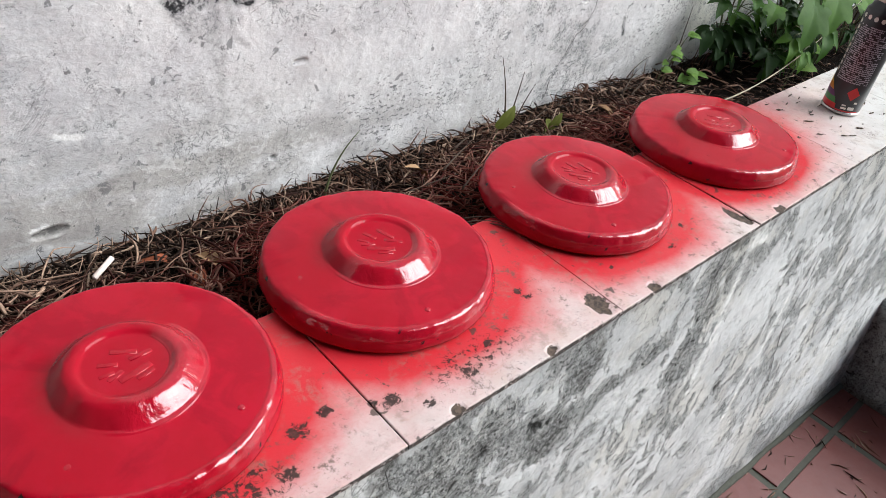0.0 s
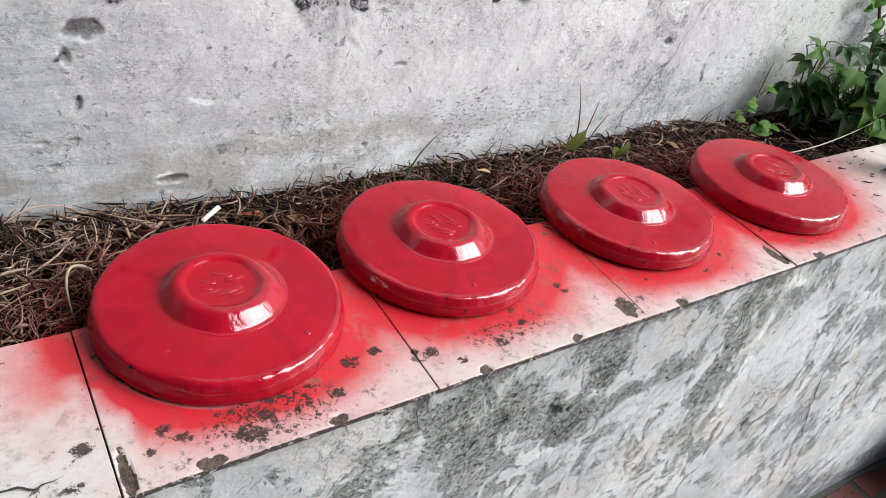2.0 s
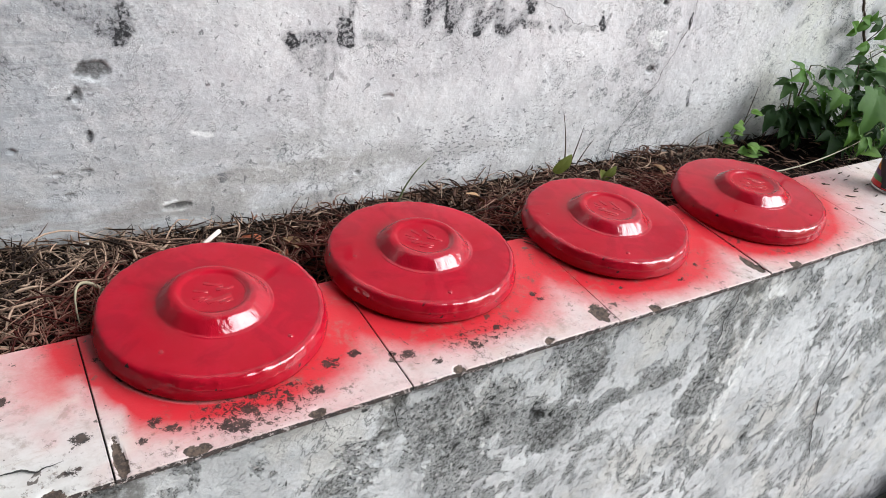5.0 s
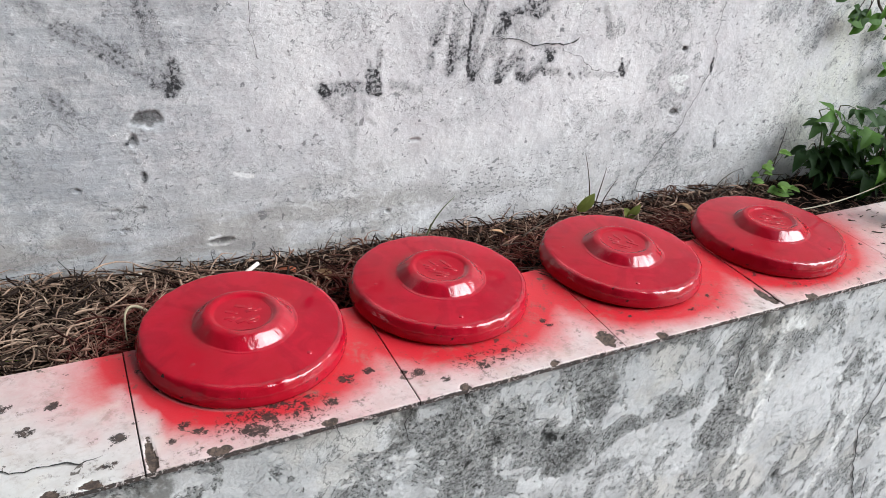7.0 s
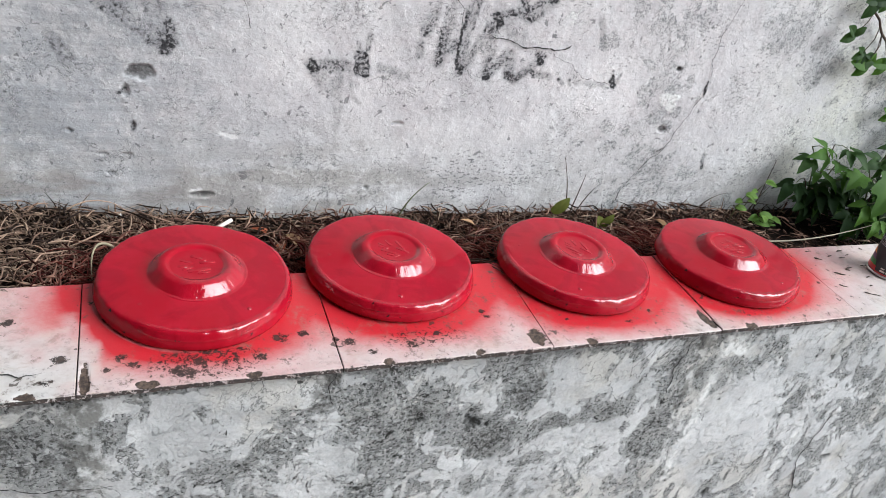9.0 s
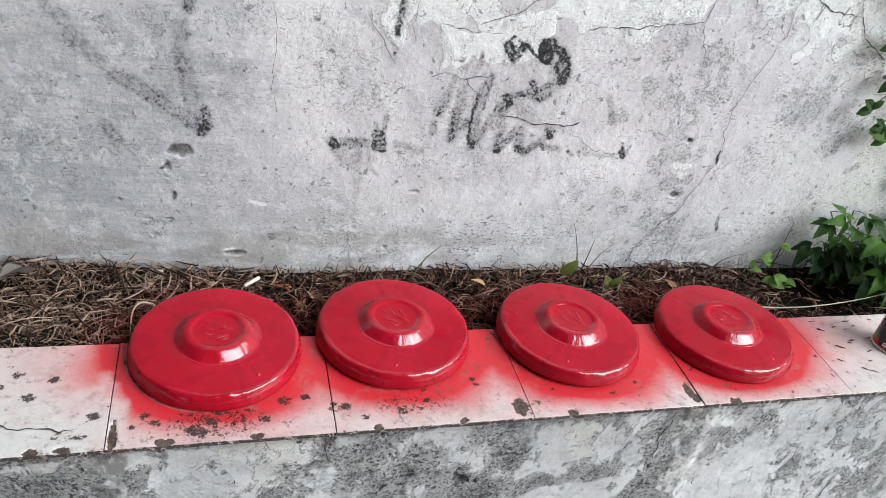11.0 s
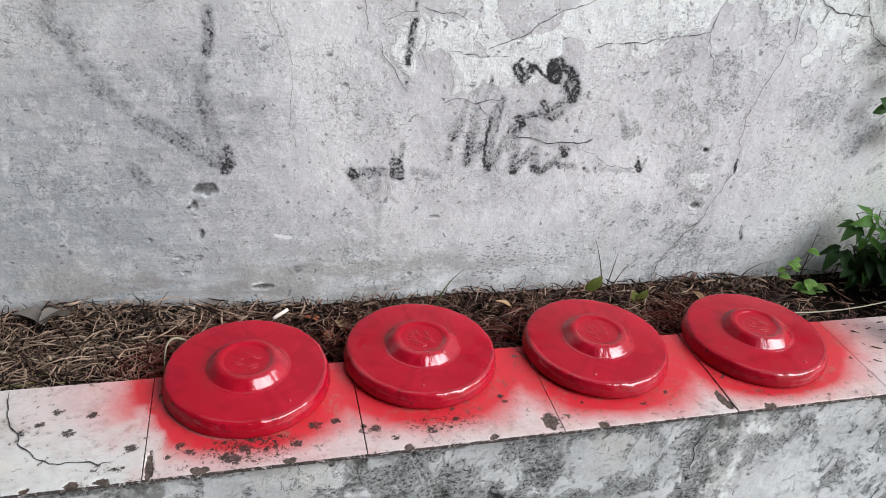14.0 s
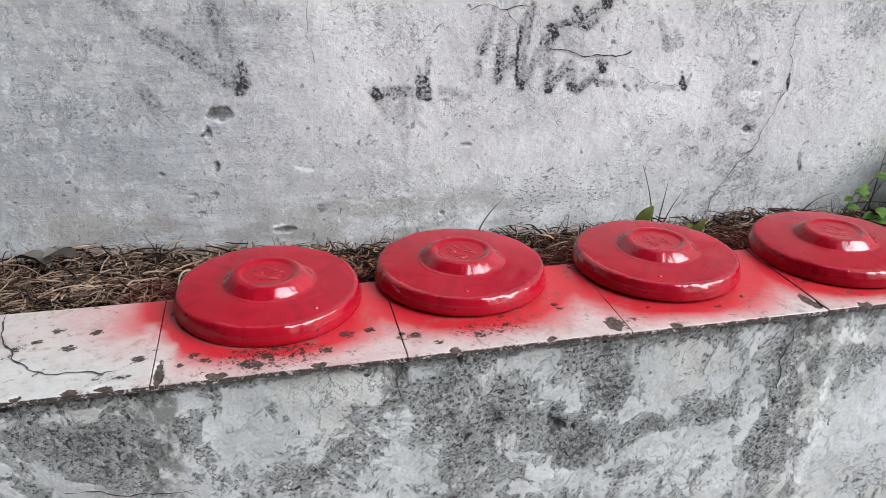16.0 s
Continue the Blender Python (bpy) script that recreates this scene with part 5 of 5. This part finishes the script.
LEAVES = {
    "big": leaf_mesh("leaf", LEAF, 0.09, 5, 0.42, 0.25, 0.5), "mid": compound_leaf("leaf", LEAF, 0.075, 3), "dark": compound_leaf("leaf", DARK_LEAF, 0.08, 5),
    "oval": leaf_mesh("leaf", DARK_LEAF, 0.038, 1, 0, 0.3, 0.3), "vine": leaf_mesh("leaf", LEAF, 0.04, 1, 0, 0.3, 0.4), "young": leaf_mesh("leaf", PALE_LEAF, 0.034, 1, 0, 0.3, 0.4), "olive": leaf_mesh("leaf", OLIVE_LEAF, 0.032, 1, 0, 0.15, 0.3),
}


def add_leaf(kind, at, facing, up, parent, scale=1.0, roll=0.0):
    """A leaf whose tip points along facing, its upper side towards up."""
    y = Vector(facing).normalized()
    z = Vector(up)
    z = (z - y * z.dot(y)).normalized()
    x = y.cross(z)
    m = Matrix((x, y, z)).transposed().to_4x4()
    ob = new("leaf", LEAVES[kind])
    ob.matrix_world = Matrix.Translation(at) @ m @ pose(0, 0, 0, 0, roll, 0) @ Matrix.Scale(scale, 4)
    ob.parent = parent
    return ob


def ground_at(x, y):
    return float(soil_z(np.array(x), np.array(y)))


def weed(base, tops, label, seed):
    """A weed: stems from its base to each top, with lobed leaves along the upper half."""
    rnd = random.Random(seed)
    root = tagged(new("weed_plant"), label, "plant", "weeds in the planter")
    bx, by = base
    bz = ground_at(bx, by)
    for s, (tx, ty, tz, kinds) in enumerate(tops):
        pts = bend((bx + rnd.uniform(-0.012, 0.012), by, bz - 0.01), ((bx * 2 + tx) / 3, (by * 2 + ty) / 3, bz + (tz - bz) * 0.8), (tx, ty, tz), 9)
        part("stem", tube(bmesh.new(), pts, [0.0026 - 0.00016 * k for k in range(len(pts))], 6), BARK if s % 2 else STEM, root)
        for k, kind in enumerate(kinds + kinds[:(0 if bx < 1.55 else 2)]):
            p = pts[len(pts) - 1 - (k * 2) % 7 if k < 6 else 3 + k % 4]
            a = 2.4 * k + rnd.uniform(-0.5, 0.5) + s
            f = Vector((math.cos(a) * 0.9, -0.35 - 0.4 * abs(math.sin(a)), rnd.uniform(-0.15, 0.4)))
            tip = p + f.normalized() * rnd.uniform(0.012, 0.04)
            tip.y = min(tip.y, 0.425)
            stalk = part("leaf_stalk", tube(bmesh.new(), [p, (p + tip) / 2 + Vector((0, 0, 0.004)), tip], [0.001, 0.0009, 0.0008], 5), STEM, root)
            add_leaf(kind, tip, f + Vector((0, 0, -0.15)), (rnd.uniform(-0.4, 0.4), -0.55, 0.9), stalk, rnd.uniform(0.5, 0.85), rnd.uniform(-25, 25))
    return root


def weeds():
    b, m, d = "big", "mid", "dark"
    weed((1.49, 0.415), [(1.425, 0.42, 1.075, (m, d, m, d)), (1.475, 0.41, 1.085, (d, m, m, d)), (1.50, 0.40, 1.045, (b, m, d, d)), (1.44, 0.415, 1.0, (d, d, m, d)), (1.53, 0.39, 1.02, (d, b, d))], "leafy green weed with lobed leaves against the wall", 3)
    weed((1.60, 0.35), [(1.54, 0.36, 1.06, (b, d, m, d)), (1.60, 0.38, 1.09, (b, d, d)), (1.57, 0.31, 1.01, (d, b, d, m)), (1.53, 0.33, 0.96, (d, d, m)), (1.65, 0.34, 1.06, (b, b, d))], "leafy green weed with lobed leaves in the planter", 7)
    weed((1.74, 0.39), [(1.68, 0.41, 1.10, (m, d, d)), (1.74, 0.38, 1.12, (b, d, m)), (1.80, 0.40, 1.10, (b, d, d)), (1.70, 0.35, 1.02, (d, d, b)), (1.78, 0.33, 1.04, (b, d, m))], "tall dense green weed with lobed leaves", 11)
    weed((1.92, 0.33), [(1.86, 0.36, 1.10, (b, d, d)), (1.92, 0.30, 1.10, (b, b, d)), (1.98, 0.36, 1.14, (b, d, m)), (1.88, 0.28, 1.0, (d, b, d)), (2.02, 0.30, 1.06, (b, d, d))], "tall dense green weed with lobed leaves", 19)
    weed((1.52, 0.43), [(1.46, 0.435, 0.965, (d, d, m)), (1.52, 0.42, 0.985, (d, d, d)), (1.56, 0.40, 0.96, (d, m, d)), (1.50, 0.40, 0.94, (d, d))], "low dark green weed against the wall's foot", 23)
    weed((1.65, 0.42), [(1.61, 0.43, 0.98, (d, d, d)), (1.66, 0.42, 1.0, (d, m, d)), (1.70, 0.41, 0.96, (d, d, d)), (1.63, 0.36, 0.95, (d, d))], "low dark green weed against the wall's foot", 29)
    # broad bright leaves that lean over the tiles beside the can
    root = tagged(new("broad_leaf_weed"), "weed with broad bright green leaves leaning over the tiles", "plant", "weeds in the planter")
    bx, by = 1.62, 0.27
    bz = ground_at(bx, by)
    for tx, ty, tz, size, kind in ((1.53, 0.285, 1.085, 1.15, "big"), (1.60, 0.275, 1.10, 1.1, "big"), (1.475, 0.27, 1.02, 0.7, "mid"), (1.57, 0.25, 1.03, 0.9, "mid"), (1.66, 0.26, 1.09, 1.2, "big"), (1.50, 0.25, 0.995, 0.6, "mid"), (1.64, 0.235, 1.02, 0.9, "dark"), (1.72, 0.26, 1.05, 1.1, "big")):
        pts = bend((bx, by, bz - 0.01), ((bx + tx) / 2, (by + ty) / 2, tz + 0.02), (tx, ty, tz))
        part("stem", tube(bmesh.new(), pts, [0.0022 - 0.00012 * k for k in range(len(pts))], 6), STEM, root)
        add_leaf(kind, (tx, ty, tz), (-0.55 if tx < bx else 0.5, -0.5, -0.45), (-0.15, -0.6, 0.75), root, size)


def wall_vine():
    """Thin climbing stem on the rear wall with small leaves in threes."""
    root = tagged(new("climbing_vine"), "thin climbing vine with small dark leaves on the wall", "plant")
    pts = [(1.77, 0.43, 0.88), (1.76, 0.435, 0.98), (1.71, 0.442, 1.09), (1.66, 0.445, 1.17), (1.60, 0.446, 1.235), (1.515, 0.447, 1.305), (1.45, 0.447, 1.36), (1.424, 0.447, 1.40), (1.40, 0.447, 1.45), (1.39, 0.447, 1.49), (1.385, 0.447, 1.62), (1.38, 0.447, 1.75)]
    fine = []
    for p, q in zip(pts[:-1], pts[1:]):
        fine += [Vector(p).lerp(Vector(q), k / 4) + Vector((0.004 * math.sin(k * 2 + p[2] * 40), 0, 0)) for k in range(4)]
    part("stem", tube(bmesh.new(), fine, [0.0040 - 0.00006 * k for k in range(len(fine))], 6), BARK, root)
    rnd = random.Random(5)
    for x, z, kind in ((1.386, 1.454, "oval"), (1.415, 1.46, "oval"), (1.418, 1.386, "oval"), (1.445, 1.391, "oval"), (1.40, 1.318, "oval"), (1.48, 1.276, "oval"), (1.448, 1.283, "oval"), (1.475, 1.259, "vine"), (1.526, 1.264, "vine"), (1.593, 1.245, "vine"), (1.621, 1.262, "oval"), (1.658, 1.167, "vine"), (1.62, 1.15, "vine"),
                       (1.70, 1.165, "oval"), (1.75, 1.15, "vine"), (1.76, 1.20, "vine"), (1.80, 1.214, "vine"), (1.85, 1.13, "vine"), (1.69, 1.11, "vine"), (1.37, 1.55, "oval"), (1.41, 1.53, "oval")):
        near = min(fine, key=lambda p: (p.x - x) ** 2 + (p.z - z) ** 2)
        tip = Vector((x, 0.43, z))
        stalk = part("leaf_stalk", tube(bmesh.new(), [near, (near + tip) / 2 - Vector((0, 0.006, -0.003)), tip], [0.0012, 0.001, 0.0008], 5), BARK, root)
        turn = rnd.uniform(2.2, 4.2)
        for k in range(3):
            a = turn + (k - 1) * 1.15
            add_leaf(kind, tip, (math.cos(a), -0.25, math.sin(a) * 0.8 - 0.25), (0, -1, 0.35), stalk, rnd.uniform(0.65, 1.0) * (1 if k == 1 else 0.8))


def sprout(x, y, height, leaves, kind, label, lean=0.1, size=1.0):
    root = tagged(new("sprout"), label, "plant", "sprouts in the litter")
    z = ground_at(x, y)
    pts = bend((x, y, z - 0.005), (x, y, z + height * 0.6), (x + lean * height, min(y - 0.01, 0.44), z + height))
    part("stem", tube(bmesh.new(), pts, [0.0013 - 0.00008 * k for k in range(len(pts))], 5), STEM, root)
    rnd = random.Random(int(x * 1000))
    for k in range(leaves):
        p = pts[max(2, len(pts) - 1 - k * 2 % 6)]
        a = k * 2.4 + rnd.uniform(0, 1)
        upright = kind == "olive"
        add_leaf(kind, p, (math.cos(a) * (0.45 if upright else 1.0), -0.3 - 0.3 * abs(math.sin(a)), 0.8 if upright else 0.15), (0, -0.9, 0.4) if upright else (0, -0.6, 0.8), root, size * rnd.uniform(0.8, 1.1))
    return root


def blade(points, width, material, name, label, category="grass"):
    ob = part(name, tube(bmesh.new(), points, [width * (1 - 0.8 * k / (len(points) - 1)) for k in range(len(points))], 5), material)
    return tagged(ob, label, category)


def small_plants():
    sprout(0.82, 0.405, 0.04, 1, "olive", "small olive round-leaved seedling in dry litter", -0.2, 1.0)
    sprout(0.915, 0.385, 0.022, 2, "olive", "small yellowing seedling in dry litter", 0.1, 0.8)
    sprout(1.275, 0.41, 0.075, 4, "young", "light green seedling by the wall", 0.1, 0.6)
    sprout(1.295, 0.41, 0.105, 4, "young", "thin light green seedling by the wall", 0.25, 0.55)
    sprout(1.315, 0.385, 0.04, 4, "young", "low light green seedling by the wall", 0.1, 0.8)
    sprout(1.35, 0.385, 0.03, 4, "young", "low light green seedling by the wall", 0.1, 0.6)
    sprout(1.55, 0.28, 0.08, 5, "young", "thin light green seedling at the tiles", 0.1, 1.2)
    for p0, p1, p2, w, mat in (((0.497, 0.41, 0.90), (0.505, 0.41, 0.96), (0.548, 0.405, 1.0), 0.0024, STEM), ((0.86, 0.425, 0.89), (0.855, 0.42, 0.96), (0.815, 0.415, 1.045), 0.0021, BARK), ((0.865, 0.425, 0.89), (0.872, 0.42, 0.96), (0.872, 0.415, 1.01), 0.0019, BARK), ((0.87, 0.42, 0.89), (0.88, 0.415, 0.95), (0.9, 0.41, 0.985), 0.0018, BARK),
                                 ((1.35, 0.43, 0.885), (1.355, 0.43, 0.97), (1.352, 0.428, 1.04), 0.0018, BARK), ((1.33, 0.43, 0.885), (1.345, 0.43, 0.93), (1.37, 0.428, 0.975), 0.0018, BARK), ((1.18, 0.43, 0.89), (1.2, 0.43, 0.95), (1.26, 0.43, 0.955), 0.0016, BARK), ((1.12, 0.42, 0.89), (1.19, 0.42, 0.93), (1.25, 0.42, 0.93), 0.0015, BARK),
                                 ((1.03, 0.43, 0.89), (1.03, 0.43, 0.92), (1.035, 0.43, 0.95), 0.0012, BARK), ((0.76, 0.43, 0.89), (0.77, 0.43, 0.92), (0.785, 0.43, 0.945), 0.0014, BARK), ((0.68, 0.42, 0.89), (0.68, 0.42, 0.925), (0.683, 0.42, 0.96), 0.0014, BARK), ((0.32, 0.43, 0.89), (0.32, 0.43, 0.92), (0.315, 0.43, 0.935), 0.0016, BARK), ((0.25, 0.43, 0.89), (0.25, 0.43, 0.92), (0.243, 0.43, 0.94), 0.002, BARK)):
        blade(bend(p0, p1, p2), w, mat, "grass_stalk", "thin dry grass stalk by the wall")
    blade(bend((1.15, 0.255, 0.955), (1.43, 0.25, 0.915), (1.78, 0.27, 1.07), 14), 0.0019, PALE, "dead_vine", "long pale dead vine stem lying over the litter", "vine")
    blade(bend((1.50, 0.26, 0.9), (1.53, 0.26, 0.98), (1.60, 0.27, 1.04), 8), 0.0018, STEM, "grass_stalk", "thin green stalk at the planter's edge")
    for p0, p1, p2 in (((0.545, 0.22, 0.955), (0.575, 0.2, 0.985), (0.60, 0.165, 0.974)), ((0.56, 0.235, 0.95), (0.585, 0.21, 0.98), (0.625, 0.155, 0.973)), ((0.57, 0.215, 0.955), (0.59, 0.19, 0.982), (0.607, 0.12, 0.9725))):
        blade(bend(p0, p1, p2), 0.0013, BARK, "dry_twig", "thin dry twig lying over a tile joint", "twig")
    rnd = random.Random(31)
    for k in range(12):
        x, y, a, half = rnd.uniform(0.62, 1.5), rnd.uniform(0.33, 0.43), rnd.uniform(-0.4, 0.4), rnd.uniform(0.02, 0.055)
        z = ground_at(x, y) + rnd.uniform(0.024, 0.034)
        dx, dy = math.cos(a) * half, math.sin(a) * half
        blade(bend((x - dx, min(y - dy, 0.445), z - 0.006), (x, y, z + rnd.uniform(0.0, 0.012)), (x + dx, min(y + dy, 0.445), z + rnd.uniform(-0.004, 0.02))), rnd.uniform(0.0011, 0.0018), BARK, "dry_twig", "thin dark dry twig lying on the litter", "twig")
    blade(bend((0.045, 0.33, 0.925), (0.0, 0.30, 1.0), (0.01, 0.235, 0.93), 12), 0.0028, STRAW, "grass_loop", "bent dry grass blade looping over the litter")
    for p0, p1, p2 in (((-0.24, 0.235, 0.93), (-0.19, 0.225, 0.965), (-0.13, 0.215, 0.96)), ((-0.25, 0.25, 0.93), (-0.21, 0.235, 0.955), (-0.17, 0.21, 0.958)), ((-0.22, 0.26, 0.93), (-0.17, 0.25, 0.96), (-0.1, 0.245, 0.95)), ((-0.26, 0.24, 0.93), (-0.23, 0.22, 0.97), (-0.18, 0.21, 0.96))):
        blade(bend(p0, p1, p2), 0.0021, OLIVE_LEAF, "grass_stalk", "olive green grass blade lying beside the broken tile")
    blade(bend((-0.33, 0.36, 0.93), (-0.2, 0.31, 0.955), (-0.1, 0.24, 0.935), 10), 0.0028, STRAW, "grass_loop", "long dry grass blade lying on the litter")


# ---- litter items ----
def litter_items():
    bm = bmesh.new()
    tube(bm, [(-0.0155, 0, 0), (-0.015, 0, 0), (0.015, 0, 0), (0.0155, 0, 0)], [0.0028, 0.0032, 0.0032, 0.0028], 14)
    butt = part("cigarette_butt", bm, plain("white_filter", (0.8, 0.68, 0.62), 0.8))
    butt.matrix_world = Matrix.Translation((0.199, 0.395, 0.929)) @ pose(0, 0, 0, 0, -14, 28)
    tagged(butt, "white cigarette butt lying on the dry litter", "cigarette butt")
    bm = bmesh.new()
    tube(bm, [(-0.011, 0, 0), (0.011, 0, 0)], [0.003, 0.003], 10)
    bit = part("paper_scrap", bm, plain("dirty_paper", (0.72, 0.7, 0.66), 0.9))
    bit.matrix_world = Matrix.Translation((0.035, 0.43, 0.928)) @ pose(0, 0, 0, 0, 0, 8)
    tagged(bit, "small rolled white paper scrap in the litter", "paper")
    dry = leaf_mesh("dry_leaf", plain("grey_dry_leaf", (0.17, 0.145, 0.125), 0.85, spread=0.4), 0.044, 1, 0, 0.9, 0.35)
    orange = leaf_mesh("dry_leaf", plain("rust_dry_leaf", (0.38, 0.1, 0.04), 0.8, spread=0.4), 0.026, 1, 0, 0.5, 0.6)
    tan = leaf_mesh("dry_leaf", plain("tan_dry_leaf", (0.4, 0.24, 0.12), 0.8, spread=0.4), 0.03, 1, 0, 0.6, 0.6)
    for me, x, y, dz, turn, tip, label in ((dry, -0.2, 0.39, 0.026, 70, 25, "curled grey dry leaf standing in the litter"), (dry, -0.165, 0.40, 0.026, 150, 40, "curled grey dry leaf standing in the litter"), (orange, 0.265, 0.385, 0.014, 60, 20, "small rust-red dry leaf on the litter"), (orange, 0.285, 0.35, 0.012, 160, 10, "small rust-red dry leaf on the litter"),
                                            (tan, 0.64, 0.37, 0.015, 80, 60, "small tan dry leaf in the litter"), (tan, 1.06, 0.36, 0.012, 20, 30, "small tan dry leaf in the litter"), (orange, 1.18, 0.285, 0.03, 120, 30, "small rust-red dry leaf on the litter"), (tan, 0.31, 0.36, 0.01, 20, 15, "small tan dry leaf in the litter")):
        ob = new("dry_leaf", me)
        ob.matrix_world = Matrix.Translation((x, y, ground_at(x, y) + dz)) @ pose(0, 0, 0, tip, 10, turn)
        tagged(ob, label, "leaf", "dry leaves in the litter")
    # bits of dry leaf scattered on the far tiles
    rnd = random.Random(9)
    for k, (x, y) in enumerate(TWIGS):
        a = rnd.uniform(-0.7, 0.5)
        d = Vector((math.cos(a), math.sin(a), 0)) * rnd.uniform(0.004, 0.011)
        c = Vector((x, y, LEDGE + 0.0016))
        side = Vector((-d.y, d.x, 0))
        w = rnd.uniform(0.0006, 0.0012)
        line = [c - d, c - d * 0.5 + side * rnd.uniform(-0.08, 0.08), c + side * rnd.uniform(-0.1, 0.1), c + d * 0.5 + side * rnd.uniform(-0.1, 0.1), c + d]
        ob = part("leaf_bit", tube(bmesh.new(), line, [w * 0.5, w * rnd.uniform(0.8, 1.8), w, w * rnd.uniform(0.6, 1.5), w * 0.3], 5), BARK)
        tagged(ob, "tiny dark dry leaf fragment on a white tile", "leaf fragment", "leaf fragments on the tiles")


# ---- spray can ----
def arc_patch(r, a0, a1, z0, z1, steps=10, lean=0):
    """Curved label piece on the can's side; angles in degrees, 0 towards -y."""
    bm = bmesh.new()
    cols = []
    for k in range(steps + 1):
        a = radians(a0 + (a1 - a0) * k / steps)
        b = a - radians(lean) * k / steps
        cols.append((bm.verts.new((r * math.sin(a), -r * math.cos(a), z0)), bm.verts.new((r * math.sin(b), -r * math.cos(b), z1))))
    for c, d in zip(cols[:-1], cols[1:]):
        bm.faces.new((c[0], d[0], d[1], c[1]))
    return bm


def spray_can():
    root = tagged(new("spray_can"), "black spray paint can with colourful label standing on the tiles", "spray can")
    black, grey = plain("can_black", (0.018, 0.016, 0.02), 0.3), plain("can_text_grey", (0.4, 0.37, 0.41), 0.4)
    steel = plain("can_steel", (0.62, 0.6, 0.58), 0.3, 0.9)
    cream = plain("can_dots", (0.78, 0.74, 0.66), 0.4)
    R = 0.0315
    body = part("body", revolve([(0, 0.0), (R - 0.003, 0.0), (R - 0.001, 0.001), (R, 0.003), (R, 0.150), (R - 0.001, 0.1525), (R - 0.004, 0.155), (R - 0.006, 0.166), (0, 0.166)], 48), black, root)
    part("base_rim", revolve([(R - 0.002, 0.0), (R + 0.0009, 0.0004), (R + 0.0012, 0.002), (R + 0.0006, 0.0036), (R - 0.002, 0.004)], 48), steel, root, "bright metal rim")
    shoulder = part("shoulder", revolve([(R - 0.0058, 0.1655), (R - 0.008, 0.170), (0.018, 0.176), (0.0135, 0.1785), (0, 0.179)], 40), plain("dome_cream", (0.62, 0.5, 0.42), 0.4), root, "cream painted dome")
    part("nozzle", revolve([(0.0, 0.1785), (0.0075, 0.1785), (0.0075, 0.183), (0.005, 0.184), (0.005, 0.192), (0.0035, 0.1935), (0, 0.1935)], 20), plain("nozzle_orange", (0.6, 0.17, 0.05), 0.5), shoulder, "orange spray nozzle")
    face = -95   # the printed panel looks towards the caps
    e = R + 0.0003
    rnd = random.Random(21)
    for row in range(30):
        z = 0.049 + row * 0.0028
        line, a = bmesh.new(), -36
        while a < 66:
            step = rnd.uniform(2, 9)
            if rnd.random() < 0.85:
                word = arc_patch(e, face + a, face + min(a + step, 66), z, z + rnd.uniform(0.0013, 0.0019), 3)
                me = bpy.data.meshes.new("word")
                word.to_mesh(me)
                word.free()
                line.from_mesh(me)
                bpy.data.meshes.remove(me)
            a += step + rnd.uniform(0.6, 2.0)
        part("print_line", line, grey, body)
    colours = [(0.55, 0.03, 0.03), (0.05, 0.2, 0.05), (0.12, 0.04, 0.12), (0.55, 0.2, 0.02), (0.6, 0.42, 0.05)]
    for k, c in enumerate(colours):
        part("label_stripe", arc_patch(e, face - 100, face + 8 - 4 * k - 2 * k * k, 0.005 + 0.0085 * k, 0.0135 + 0.0085 * k, 10, 4 + 4 * k), plain("stripe", c, 0.35), body)
    part("label_edge", arc_patch(e, face + 8, face + 80, 0.0045, 0.0065), plain("stripe", (0.55, 0.03, 0.03), 0.35), body)
    bm = bmesh.new()
    c = radians(face + 40)
    corner = []
    for da, dz in ((0, 0.011), (0.33, 0), (0, -0.011), (-0.33, 0)):
        corner.append(bm.verts.new((1.02 * e * math.sin(c + da), -1.02 * e * math.cos(c + da), 0.034 + dz)))
    bm.faces.new(corner)
    part("warning_diamond", bm, plain("diamond_red", (0.6, 0.03, 0.03), 0.4), body, "red warning diamond")
    for a0, a1, z0, z1 in ((22, 38, 0.0085, 0.0115), (42, 62, 0.0085, 0.0135), (22, 34, 0.0135, 0.0155), (54, 64, 0.019, 0.022)):
        part("print_block", arc_patch(e, face + a0, face + a1, z0, z1), cream, body)
    for k in range(14):
        bm = bmesh.new()
        a = radians(face - 60 + k * 21)
        bmesh.ops.create_circle(bm, cap_ends=True, segments=14, radius=0.0034, matrix=Matrix.Translation((1.006 * e * math.sin(a), -1.006 * e * math.cos(a), 0.143)) @ Matrix.Rotation(a, 4, "Z") @ Matrix.Rotation(radians(90), 4, "X"))
        part("dot", bm, cream, body)
    for k in range(9):
        bm = bmesh.new()
        a = radians(face - 47)
        bmesh.ops.create_circle(bm, cap_ends=True, segments=14, radius=0.0032, matrix=Matrix.Translation((1.006 * e * math.sin(a), -1.006 * e * math.cos(a), 0.06 + 0.0092 * k)) @ Matrix.Rotation(a, 4, "Z") @ Matrix.Rotation(radians(90), 4, "X"))
        part("dot", bm, cream, body)
    part("neck_ring", revolve([(R - 0.0062, 0.1556), (R - 0.0048, 0.1556), (R - 0.0062, 0.1655), (R - 0.0075, 0.1655)], 40), grey, root)
    root.matrix_world = Matrix.Translation((1.372, 0.106, LEDGE + 0.0022)) @ Matrix.Diagonal((1, 1, 1.14, 1))


rear_wall()
WALL = low_wall()
soil()
floor()
floor_debris()
closing_walls()
place_caps()
spray_can()
needles()
weeds()
wall_vine()
small_plants()
litter_items()
ledge(WALL)
